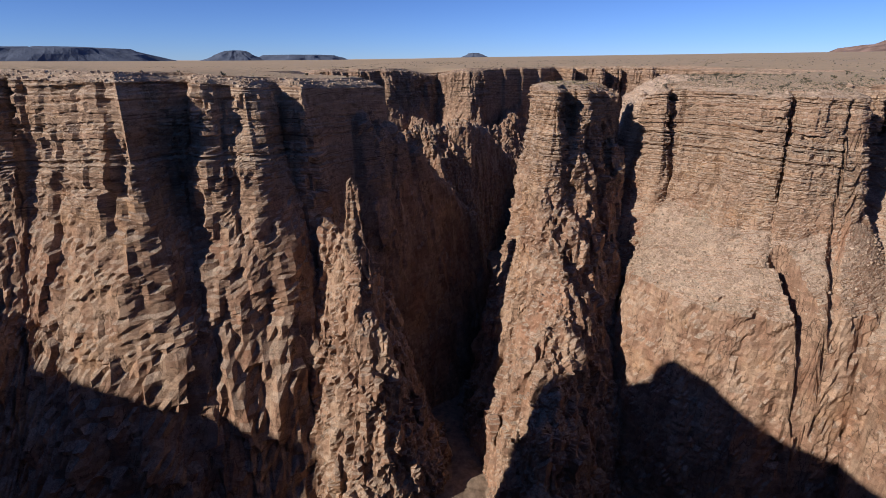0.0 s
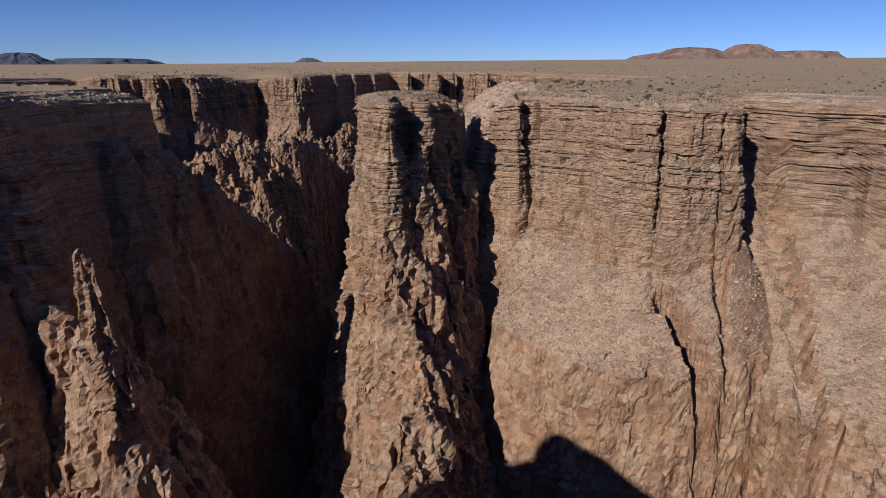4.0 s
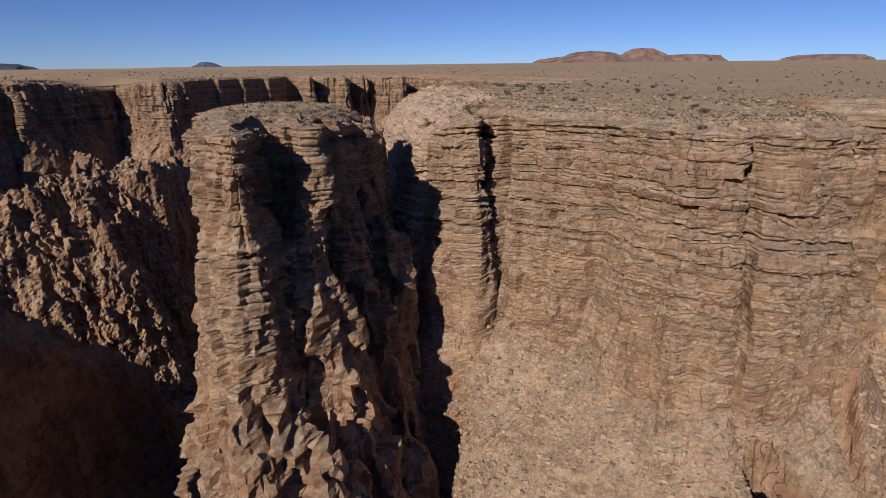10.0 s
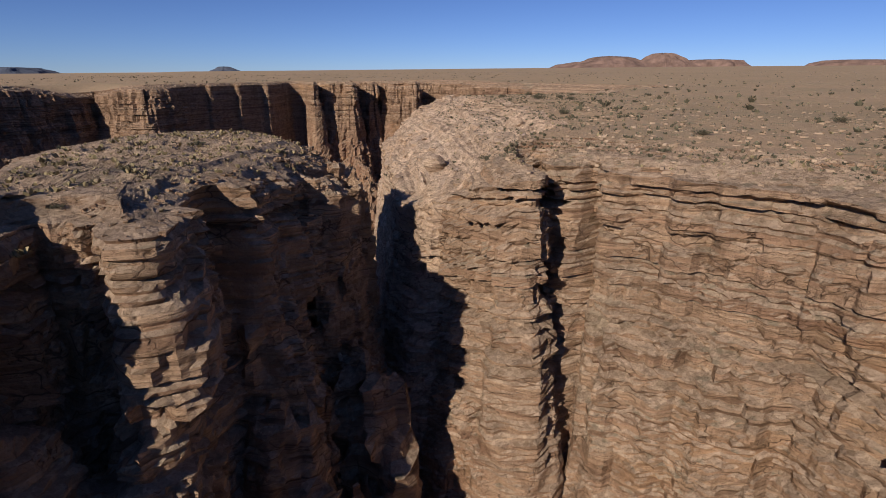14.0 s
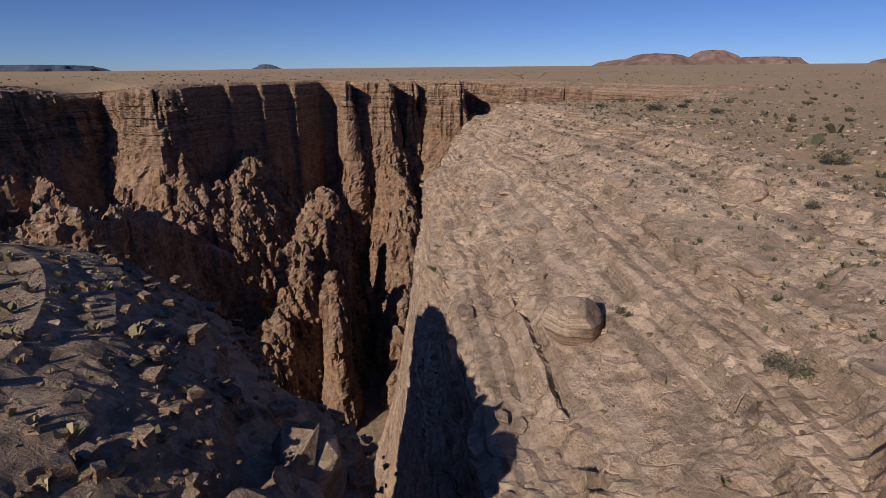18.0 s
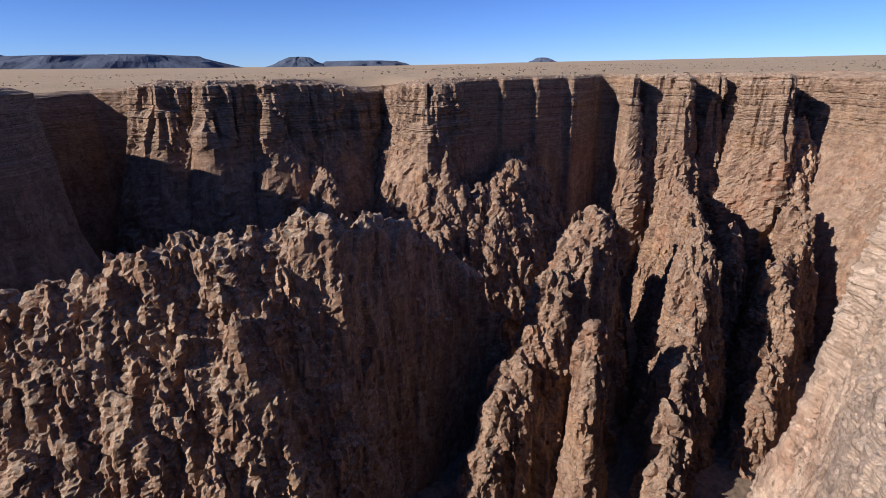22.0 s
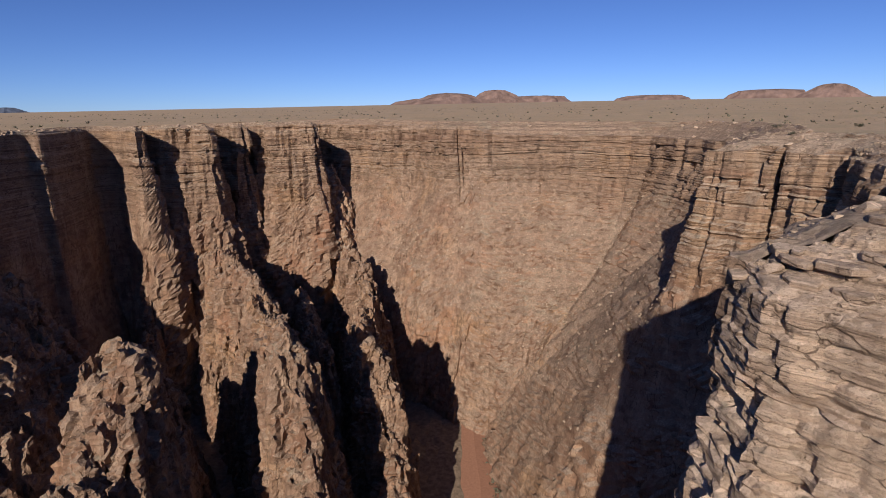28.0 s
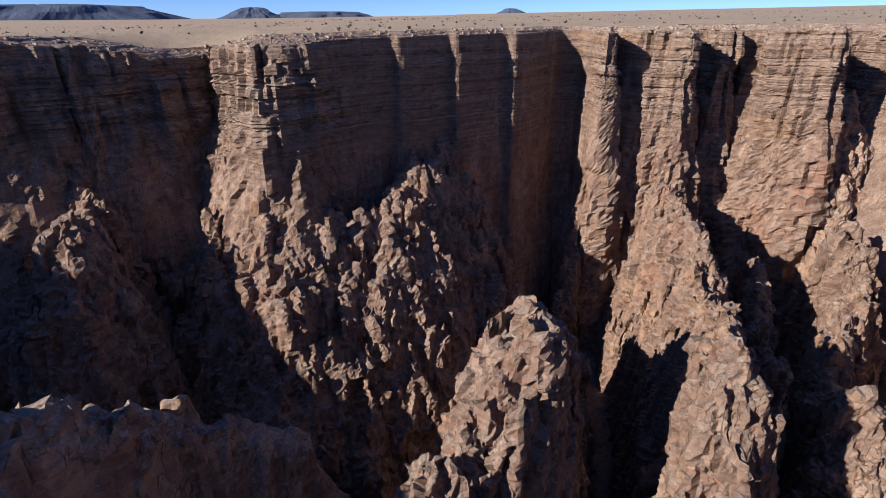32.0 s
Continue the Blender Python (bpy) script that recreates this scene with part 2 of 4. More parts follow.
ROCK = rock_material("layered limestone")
# the same rock, its colour darkened to deepen the shade on far walls
ROCK_DARKENED = rock_material("darkened limestone", warm=(0.324, 0.213, 0.140), pale=(0.405, 0.293, 0.205), low=(0.221, 0.133, 0.088), dirt=(0.295, 0.21, 0.15))
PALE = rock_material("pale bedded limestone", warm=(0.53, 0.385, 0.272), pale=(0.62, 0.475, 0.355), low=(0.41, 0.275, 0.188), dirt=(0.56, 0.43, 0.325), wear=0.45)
SOIL = soil_material()
MUD = plain_material("red river mud", (0.34, 0.175, 0.11), 0.8, 0.15, 1.5)
GRAVEL = plain_material("river gravel", (0.24, 0.175, 0.12), 0.95, 0.4, 0.6)

# ---------------------------------------------------------------- noise in numbers


TABLE = np.random.default_rng(11).random(65536)
PRIMES = (73856093, 19349663, 83492791, 49979687, 15485863)


def mixed(*keys):
    """A random number, 0 to 1, for each set of whole numbers."""
    h = 0
    for k, p in zip(keys, PRIMES):
        h = h ^ (np.asarray(k).astype(np.int64) * p)
    h = h ^ (h >> 13) ^ (h >> 27)
    return TABLE[h & 65535]


def grain3(x, y, z, seed=0):
    """Value noise from 0 to 1."""
    ix, iy, iz = np.floor(x), np.floor(y), np.floor(z)
    fx, fy, fz = x - ix, y - iy, z - iz
    fx, fy, fz = (f * f * (3 - 2 * f) for f in (fx, fy, fz))
    out = 0
    for a in (0, 1):
        for b in (0, 1):
            for c in (0, 1):
                w = (fx if a else 1 - fx) * (fy if b else 1 - fy) * (fz if c else 1 - fz)
                out = out + w * mixed(ix + a, iy + b, iz + c, seed)
    return out


def rough3(x, y, z, octaves=4, seed=0, gain=0.5):
    total, amp, norm = 0, 1.0, 0.0
    for k in range(octaves):
        total = total + amp * grain3(x * 2 ** k, y * 2 ** k, z * 2 ** k, seed + k)
        norm += amp
        amp *= gain
    return total / norm


def ridges3(x, y, z, octaves=4, seed=0):
    total, amp, norm = 0, 1.0, 0.0
    for k in range(octaves):
        total = total + amp * (1 - np.abs(2 * grain3(x * 2 ** k, y * 2 ** k, z * 2 ** k, seed + k) - 1))
        norm += amp
        amp *= 0.5
    return total / norm


def steps(a, soft):
    """A stair of unit treads with softened risers: the tread's number and the way to the next."""
    i = np.floor(a)
    f = np.clip((a - i - (1 - soft)) / soft, 0, 1)
    return i, f * f * (3 - 2 * f)


def blocks2(s, z, w, tall, seed, soft=0.12):
    """Jointed blocks: a flat random height for each cell, 0 to 1, with narrow risers between."""
    row, fz = steps(z / tall, soft)
    out = 0
    for dz, wz in ((0, 1 - fz), (1, fz)):
        col, fs = steps(s / w + mixed(row + dz, seed + 5), soft)
        out = out + wz * ((1 - fs) * mixed(col, row + dz, seed) + fs * mixed(col + 1, row + dz, seed))
    return out


def shards3(x, y, z, seed):
    """Broken stone in space: each cell of an uneven net has its own height, 0 to 1, and slant."""
    ix, iy, iz = np.floor(x).astype(np.int64), np.floor(y).astype(np.int64), np.floor(z).astype(np.int64)
    low = np.array([ix.min() - 1, iy.min() - 1, iz.min() - 1])
    size = np.array([ix.max(), iy.max(), iz.max()]) - low + 2
    net = np.random.default_rng(seed).random((7, size[0] * size[1] * size[2])).astype(np.float32)
    fx, fy, fz = (x - ix).astype(np.float32), (y - iy).astype(np.float32), (z - iz).astype(np.float32)
    home = ((ix - low[0]) * size[1] + iy - low[1]) * size[2] + iz - low[2]
    best, value = np.full(x.shape, 9.0, dtype=np.float32), np.zeros(x.shape, dtype=np.float32)
    for a in (-1, 0, 1):
        for b in (-1, 0, 1):
            for c in (-1, 0, 1):
                at = home + (a * size[1] + b) * size[2] + c
                dx, dy, dz = net[0][at] + a - fx, net[1][at] + b - fy, net[2][at] + c - fz
                d = dx * dx + dy * dy + dz * dz
                near = d < best
                value = np.where(near, net[3][at] + 1.1 * ((net[4][at] - 0.5) * dx + (net[5][at] - 0.5) * dy + (net[6][at] - 0.5) * dz), value)
                best = np.minimum(best, d)
    return value


def facets(u, v, seed, slant=1.2):
    """Broken faces: each cell of an uneven net is a plane with its own height and slant, about -0.5 to 0.5."""
    iu, iv = np.floor(u), np.floor(v)
    best, value = np.full(u.shape, 9.0), np.zeros(u.shape)
    for a in (-1, 0, 1):
        for b in (-1, 0, 1):
            cu, cv = iu + a, iv + b
            du, dv = u - cu - mixed(cu, cv, seed), v - cv - mixed(cu, cv, seed + 1)
            d = du * du + dv * dv
            near = d < best
            plane = mixed(cu, cv, seed + 2) - 0.5 + slant * ((mixed(cu, cv, seed + 3) - 0.5) * du + (mixed(cu, cv, seed + 4) - 0.5) * dv)
            value = np.where(near, plane, value)
            best = np.minimum(best, d)
    return value


def bed_floors(seed):
    r = np.random.default_rng(seed)
    return -130 + np.cumsum(0.30 + 1.1 * r.random(420) ** 2.4)


BEDS = bed_floors(5)


def strata(s, z, seed):
    """Jointed beds: each stands proud or back, is broken into blocks, and is parted from the next by a thin seam."""
    k = np.clip(np.searchsorted(BEDS, z), 1, len(BEDS) - 1)
    floor_, roof = BEDS[k - 1], BEDS[k]
    w = 1.1 + 3.4 * mixed(k, seed + 2)
    a = s / w + 9 * mixed(k, seed + 3)
    col = np.floor(a)
    block = mixed(k, col, seed + 4) - 0.5
    gap = np.minimum(a - col, col + 1 - a) * w
    out = 0.5 * (mixed(k, seed) - 0.5) + 0.34 * block + 0.7 * (mixed(k // 6, seed + 7) - 0.5)
    out = out - 0.3 * ((roof - z) < 0.15) * (mixed(k, seed + 5) > 0.35) - 0.22 * (gap < 0.22) * (mixed(k, col, seed + 6) > 0.4)
    # small fallen blocks leave deep sockets
    return out - 0.7 * (mixed(k, col, seed + 8) > 0.95)


def smooth_line(a, sigma, step, closed):
    """Gaussian blur along the first axis."""
    if sigma < step * 0.4:
        return a
    r = int(3 * sigma / step) + 1
    k = np.exp(-0.5 * (np.arange(-r, r + 1) * step / sigma) ** 2)
    k /= k.sum()
    r = min(r, len(a) - 1) if not closed else r
    if closed:
        pad = np.take(a, np.arange(-r, len(a) + r), axis=0, mode="wrap")
    else:
        head = 2 * a[:1] - a[1:r + 1][::-1]
        tail = 2 * a[-1:] - a[-r - 1:-1][::-1]
        pad = np.concatenate([head, a, tail])
        k = k[len(k) // 2 - r:len(k) // 2 + r + 1]
        k /= k.sum()
    if a.ndim == 1:
        return np.convolve(pad, k, "valid")
    return np.stack([np.convolve(pad[:, i], k, "valid") for i in range(a.shape[1])], 1)


def mesh_from(name, verts, quads, mat, smooth=None):
    """A mesh from arrays of corners and of faces."""
    me = bpy.data.meshes.new(name)
    quads = np.asarray(quads, dtype=np.int32)
    n, k = quads.shape
    me.vertices.add(len(verts))
    me.vertices.foreach_set("co", np.asarray(verts, dtype=np.float32).ravel())
    me.loops.add(n * k)
    me.loops.foreach_set("vertex_index", quads.ravel())
    me.polygons.add(n)
    me.polygons.foreach_set("loop_start", np.arange(n, dtype=np.int32) * k)
    me.polygons.foreach_set("use_smooth", np.zeros(n, dtype=bool) if smooth is None else smooth)
    me.update(calc_edges=True)
    me.validate()
    me.materials.append(mat)
    return me


def grid_faces(rows, cols, wrap=False):
    """Quads of a grid stored row by row, facing out when columns run clockwise round the hollow and rows run down."""
    i = np.arange(rows - 1)[:, None]
    j = np.arange(cols if wrap else cols - 1)[None, :]
    j2 = (j + 1) % cols
    a = i * cols + j
    b = i * cols + j2
    return np.stack([a, b, b + cols, a + cols], -1).reshape(-1, 4)


FLOOR = -97.0


def plateau(x, y):
    """The height of the tableland, which rises to the north-east far off."""
    r = np.hypot(x - 60, y - 220)
    ang = np.arctan2(x - 60, y - 220)
    rise = np.clip((r - 260) / 900, 0, 4) * 14.0 * np.clip(np.cos(ang - radians(62)), 0, 1) ** 1.5
    west = 3.6 * np.clip((-10 - x) / 60, 0, 1) * np.clip((260 - y) / 80, 0, 1) - 5.0 * np.clip((-75 - x) / 60, 0, 1) * np.clip((y - 300) / 60, 0, 1)
    west = west - 4.0 * np.exp(-((x + 9) ** 2 + (y - 428) ** 2) / 300)
    roll = (rough3(x / 130, y / 130, 0 * x, 3, 71) - 0.5) * 2.0
    small = (rough3(x / 9, y / 9, 0 * x, 4, 75) - 0.5) * 0.9
    return 9.2 + rise + west + roll + small


# what a stretch of wall is like: shoulder width and drop, foot of the upper cliff, its lean, run of the
# rubble slope and its foot, run of the lower cliffs, strength of buttresses below, of upright joints above
STYLE = dict(
    south=(4, 1.0, -30, 4, 12, -50, 14, 2.0, 1.0),
    left=(5, 2.0, -18, 4, 11, -46, 22, 2.4, 1.0),
    spur=(5, 2.0, -24, 4, 8, -58, 10, 2.4, 0.12),
    back=(5, 1.5, -34, 3, 8, -55, 12, 2.4, 0.15),
    buttress=(6, 1.8, -14, 4, 14, -50, 12, 4.5, 1.5),
    head=(7, 2.0, -18, 3, 12, -52, 10, 4.0, 1.2),
    dark=(3, 1.2, -44, 1.0, 3, -60, 6, 1.6, 0.1),
    column=(3, 1.5, -24, 3, 6, -52, 8, 2.6, 1.2),
    corner=(8, 2.5, -14, 3, 24, -60, 14, 1.6, 1.0),
    bowl=(16, 5.0, -18, 6, 40, -66, 22, 1.6, 0.6),
    gully=(8, 3.0, -24, 4, 16, -64, 10, 1.6, 0.8),
    nose=(12, 4.5, -34, 4, 8, -62, 10, 1.6, 0.25),
    shoulder=(22, 7.5, -26, 4, 9, -58, 14, 1.4, 0.14),
    right=(5, 1.6, -22, 3.5, 20, -42, 18, 1.3, 0.75),
    east=(6, 1.6, -16, 6, 30, -46, 18, 1.5, 0.6),
)

# the rim, walked clockwise with the gorge on the right hand
RIM = (
    # unseen wall behind the camera, outlined to throw the shadows on the slopes ahead
    ("south", [(135, 20), (100, -20), (50, -28), (0, -36), (-46, -18), (-65, 11), (-58, 32), (-62, 40), (-71, 38), (-77, 31), (-90, 33), (-104, 32), (-110, 4), (-118, -36), (-156, -66), (-216, -60), (-230, -20), (-194, 8), (-198, 26), (-236, 54)]),
    ("left", [(-205, 100), (-150, 114), (-118, 118), (-98, 127), (-69, 118), (-66, 131), (-60, 134), (-56, 127), (-51, 131), (-46, 130), (-42, 142)]),
    ("spur", [(-35, 139), (-33, 148), (-24, 158), (-17, 168), (-27, 178)]),
    # mostly unseen: bays and corners set to let in sun or block it
    ("back", [(-60, 176), (-125, 166), (-212, 150), (-208, 178), (-150, 224), (-128, 239), (-108, 253), (-98, 275), (-92, 300), (-80, 322), (-82, 338), (-104, 343), (-127, 357), (-137, 386), (-126, 413), (-104, 416), (-97, 404)]),
    ("buttress", [(-90, 386), (-76, 380), (-66, 390), (-57, 381), (-46, 394), (-38, 392), (-28, 408)]),
    ("head", [(-13, 420), (-4, 432), (6, 412), (18, 404), (28, 408)]),
    ("dark", [(31, 414.5), (45, 427), (47, 425.5), (59, 436), (61, 434.5), (74, 446), (77, 444.5), (86, 457), (92, 466), (98, 464)]),
    ("column", [(103, 450), (106, 452), (108, 472), (114, 461), (127, 452), (130, 456), (133, 482), (142, 466), (146, 467), (149, 488), (155, 462), (167, 452), (171, 456), (177, 490)]),
    ("corner", [(188, 484), (197, 464), (203, 444), (208, 436), (206, 415)]),
    ("bowl", [(218, 408), (238, 388), (250, 350), (230, 318), (192, 301), (178, 295)]),
    ("gully", [(172, 298), (171, 288), (168, 274), (150, 262), (120, 259), (104, 261)]),
    ("nose", [(95, 260), (90.5, 257), (90, 252), (87.5, 248), (83.5, 241)]),
    ("shoulder", [(80.5, 236), (72, 222), (66, 202), (61, 184), (57, 171)]),
    ("right", [(58, 163), (60.5, 157.5), (62.6, 155.2), (64.0, 160.5), (65.3, 161.2), (66.4, 156), (68.5, 152.5), (71, 148.5), (74.8, 142), (73, 134), (74.6, 127.6), (78.2, 125), (79.4, 128), (80.3, 127.6), (80.8, 123.6), (85.5, 121.6), (91.5, 120.2), (93.8, 122.2), (95.4, 130), (97.5, 138), (102, 138), (106, 134)]),
    ("east", [(107.6, 140), (110.2, 140), (111.5, 132), (117, 124), (127, 117), (134, 104), (138, 86), (142, 60)]),
)
SIGMAS = (0.0, 2.5, 6.0, 12.0, 22.0)


def outline(points, step, closed, soften):
    """Even samples of a broken line with eased corners."""
    p = np.array(points, dtype=float)
    if closed:
        p = np.concatenate([p, p[:1]])
    d = np.concatenate([[0], np.cumsum(np.hypot(*np.diff(p, axis=0).T))])
    count = int(d[-1] / step)
    s = np.linspace(0, d[-1], count, endpoint=not closed)
    q = np.stack([np.interp(s, d, p[:, 0]), np.interp(s, d, p[:, 1])], 1)
    return s, smooth_line(q, soften, step, closed), d


def carve(P, closed, step, styles, top, seed, spacing, base=FLOOR - 4, cut=1.0, waver=1.0, gullies=None, groups=None, beds=None):
    """The rows of a cliff below the line P: places as rows x columns x 3. styles: nine numbers for each column."""
    s = np.arange(len(P)) * step
    T = np.gradient(P, axis=0) if not closed else (np.roll(P, -1, 0) - np.roll(P, 1, 0))
    T = smooth_line(T, 3.0, step, closed)
    T /= np.linalg.norm(T, axis=1)[:, None] + 1e-9
    N = np.stack([T[:, 1], -T[:, 0]], 1)
    W, S, zc, lean, tal, zt, low, butt, joint = (smooth_line(styles[:, i], 6.0, step, closed) for i in range(9))
    wave = rough3(s / 23, 0 * s, 0 * s + seed, 3, seed) - 0.5
    zc = np.minimum(zc + wave * 16 * waver, top - S - 3)
    zt = np.minimum(zt + (rough3(s / 31, 0 * s + 4, 0 * s + seed, 3, seed + 3) - 0.5) * 16 * waver, zc - 2)
    rows = []      # fraction rows: zone, place in zone
    a, b, c, d = spacing
    zone = np.concatenate([np.linspace(0, 1, a, endpoint=False), 1 + np.linspace(0, 1, b, endpoint=False),
                           2 + np.linspace(0, 1, c, endpoint=False), 3 + np.linspace(0, 1, d)])
    out = np.zeros((len(zone), len(P), 3))
    smooths = {}
    for r, q in enumerate(zone):
        k, f = int(min(q, 3)), q - int(min(q, 3))
        ztop = top
        if k == 0:        # the shoulder: convex, from the tableland to the brink
            o = -W * (1 - f)
            z = ztop - S * f ** 1.8
        elif k == 1:
            o = lean * f ** 1.2
            z = (ztop - S) + (zc - ztop + S) * f
        elif k == 2:
            o = lean + tal * (0.25 * f + 0.75 * f ** 1.15)
            z = zc + (zt - zc) * f
        else:
            o = lean + tal + low * f
            z = zt + (base - zt) * f
        sig = np.clip(np.where(o < 0, -o * 1.1, (o - 3.0) * 0.5), 0, SIGMAS[-1])
        line = P + N * o[:, None]
        if sig.max() > 1.0:
            stack = [smooth_line(line, g, step, closed) for g in SIGMAS]
            pick = np.interp(sig, SIGMAS, range(len(SIGMAS)))
            i0 = np.clip(pick.astype(int), 0, len(SIGMAS) - 2)
            fr = (pick - i0)[:, None]
            st = np.stack(stack)
            cols = np.arange(len(P))
            line = st[i0, cols] * (1 - fr) + st[i0 + 1, cols] * fr
        out[r, :, :2] = line
        out[r, :, 2] = z
    X, Y, Z = out[..., 0], out[..., 1], out[..., 2]
    ss = np.broadcast_to(s, X.shape) + (rough3(X / 9, Y / 9, Z / 40, 2, seed + 20) - 0.5) * 2.4
    beds = np.ones(len(P)) if beds is None else beds      # under one: thicker beds
    Zw = Z + (rough3(X / 60, Y / 60, 0 * X, 3, 41) - 0.5) * 4 + (rough3(X / 8, Y / 8, Z / 8, 2, 45) - 0.5) * 0.15
    q = np.broadcast_to(zone[:, None], X.shape)
    cliff = np.clip((q - 0.8) / 0.3, 0, 1) * np.clip((2.2 - q) / 0.4, 0, 1)
    lower = np.clip((q - 1.7) / 0.5, 0, 1)
    talus = np.clip((q - 1.95) / 0.2, 0, 1) * np.clip((3.05 - q) / 0.3, 0, 1) * np.clip((tal - 7) / 8, 0, 1)[None]
    shoulder = np.clip(q / 0.12, 0, 1) * np.clip((1.3 - q) / 0.4, 0, 1)
    B = np.broadcast_to(butt, X.shape)
    J = np.broadcast_to(joint, X.shape)
    sheer = np.clip(J / 0.5, 0.15, 1.0)      # low joint strength smooths a face; keeps the shaded walls from catching sun
    show = 0.55 + 0.9 * rough3(ss / 30, 0 * X, Z / 12, 2, seed + 23)
    D = cliff * cut * (J * ((blocks2(ss, Zw, 6.5, 60, seed, 0.08) - 0.5) * 2.6 + facets(ss / 3.0, Zw / 13, seed + 1) * 1.3)
                       + sheer * facets(ss / 1.5, Zw / 3.2, seed + 2) * (0.12 + 0.5 * np.clip((-4 - Zw) / 12, 0, 1))
                       + strata(ss * beds[None], Zw * beds[None], 17) * show * 1.3 * (0.3 + 0.7 * sheer) * np.clip((Zw + 20) / 14, 0.22, 1))
    crack_at, _ = steps(ss / 7.3 + 0.37, 0.1)
    centre = (crack_at + 0.2 + 0.6 * mixed(crack_at, seed + 31) - 0.37) * 7.3
    width = 0.3 + 0.5 * mixed(crack_at, seed + 33) ** 2
    D -= cliff * cut * sheer * (0.4 + 0.6 * J) * (mixed(crack_at, seed + 32) ** 2) * 3.0 * np.exp(-((ss - centre) / width) ** 2)
    flute = ridges3(X / 11, Y / 11, Z / 45, 3, seed + 50) - 0.62
    rubbly = lower * (1 - 0.92 * talus)
    D += rubbly * sheer * (B * (flute * 2.0 + facets(ss / 4.6, Zw / 15, seed + 11, 1.6) * 0.9) + strata(ss * 0.6, Zw, 57) * 0.3)
    at = np.flatnonzero(zone > 1.7)[0]
    for cols in ([np.arange(len(P))] if groups is None else groups):
        if beds[cols[0]] == 1.0:
            x, y, z = X[:, cols].ravel(), Y[:, cols].ravel(), Z[:, cols].ravel()
            crumbs = (shards3(x / 1.6, y / 1.6, z / 0.6, seed + 26) - 0.5) * 0.14 + (shards3(x / 0.6, y / 0.6, z / 0.4, seed + 27) - 0.5) * 0.12
            crumbs = crumbs.reshape(len(zone), -1)
            D[:, cols] += np.clip((q[:, cols] - 0.8) / 0.2, 0, 1) * crumbs * sheer[:, cols]
            out[..., 2][:, cols] += shoulder[:, cols] * crumbs * 0.5
        x, y, z = X[at:, cols].ravel(), Y[at:, cols].ravel(), Z[at:, cols].ravel()
        x, y = x + (grain3(x / 6, y / 6, z / 12, seed + 24) - 0.5) * 2, y + (grain3(x / 6, y / 6, z / 12, seed + 25) - 0.5) * 2
        chips = (shards3(x / 2.4, y / 2.4, z / 5.0, seed + 14) - 0.5) * 1.6 + (shards3(x / 1.1, y / 1.1, z / 1.5, seed + 16) - 0.5) * 0.6
        # bare rock shows through the rubble here and there
        bare = np.clip((rough3(x / 11, y / 11, z / 5, 3, seed + 61) - 0.56) / 0.08, 0, 1) * (0.4 + 0.6 * chips)
        D[at:, cols] += (talus * lower)[at:, cols] * bare.reshape(len(zone) - at, -1)
        D[at:, cols] += rubbly[at:, cols] * sheer[at:, cols] * np.clip(B[at:, cols] / 2.4, 0.35, 1) * chips.reshape(len(zone) - at, -1)
    D += (rough3(X / 0.9, Y / 0.9, Z / 0.8, 2, seed + 80, 0.6) - 0.5) * 0.22 * np.clip((q - 0.85) / 0.2, 0, 1)
    D += np.clip((q - 0.9) / 0.2, 0, 1) * np.clip((3.6 - q) / 0.4, 0, 1) * np.clip((W - 10) / 6, 0, 1)[None] * strata(ss * 0.07, (Zw + 0.10 * ss * (J < 0.3)) * 0.6, 23) * 0.6
    Nn = N[None] * np.ones((len(zone), 1, 1))
    out[..., 0] += Nn[..., 0] * D
    out[..., 1] += Nn[..., 1] * D
    # ledges on the shoulder: the slope is cut into beds with jointed edges
    level = Z + (rough3(X / 70, Y / 70, 0 * X, 2, 43) - 0.5) * 1.6 + 0.25 * np.sin(Z * 2.1) + (rough3(X / 9, Y / 9, Z / 3, 2, 44) - 0.5) * 0.3
    steep = np.clip(W / 10, 0.35, 1.0)[None]
    for tall, wide, amp, soft in ((1.7, 30.0, 0.5, 0.12), (0.55, 14.0, 0.65, 0.2)):
        jog = (mixed(np.floor(ss / wide + 0.37 * np.floor(level / tall)), np.floor(level / tall * 0.5), seed + 93) - 0.5) * 0.45 * tall
        bed, riser = steps((level + jog) / tall, soft)
        out[..., 2] += shoulder * steep * ((riser + bed) * tall - level - jog) * amp * 0.75
    out[..., 2] += shoulder * (rough3(X / 0.6, Y / 0.6, Z, 2, seed + 92, 0.6) - 0.5) * 0.14
    out[..., 2] += talus * ((rough3(X / 1.6, Y / 1.6, Z / 1.6, 3, seed + 95, 0.6) - 0.5) * 0.45 + (rough3(X / 14, Y / 14, Z / 30, 3, seed + 97) - 0.5) * 1.8)
    if gullies is not None:
        gullies(out)
    return out, N


GULLIES = (([(77.5, 117, -28), (79.6, 109, -33), (83, 102, -38), (86.5, 96, -45), (90, 88, -60), (93, 80, -74)], 2.1, 11.0),
           ([(95, 128, -18), (91, 119, -27), (87, 111, -36), (84, 100, -46)], 1.5, 4.0),
           ([(110, 128, -18), (105, 112, -40), (97, 98, -54), (88, 86, -68)], 2.0, 3.0))


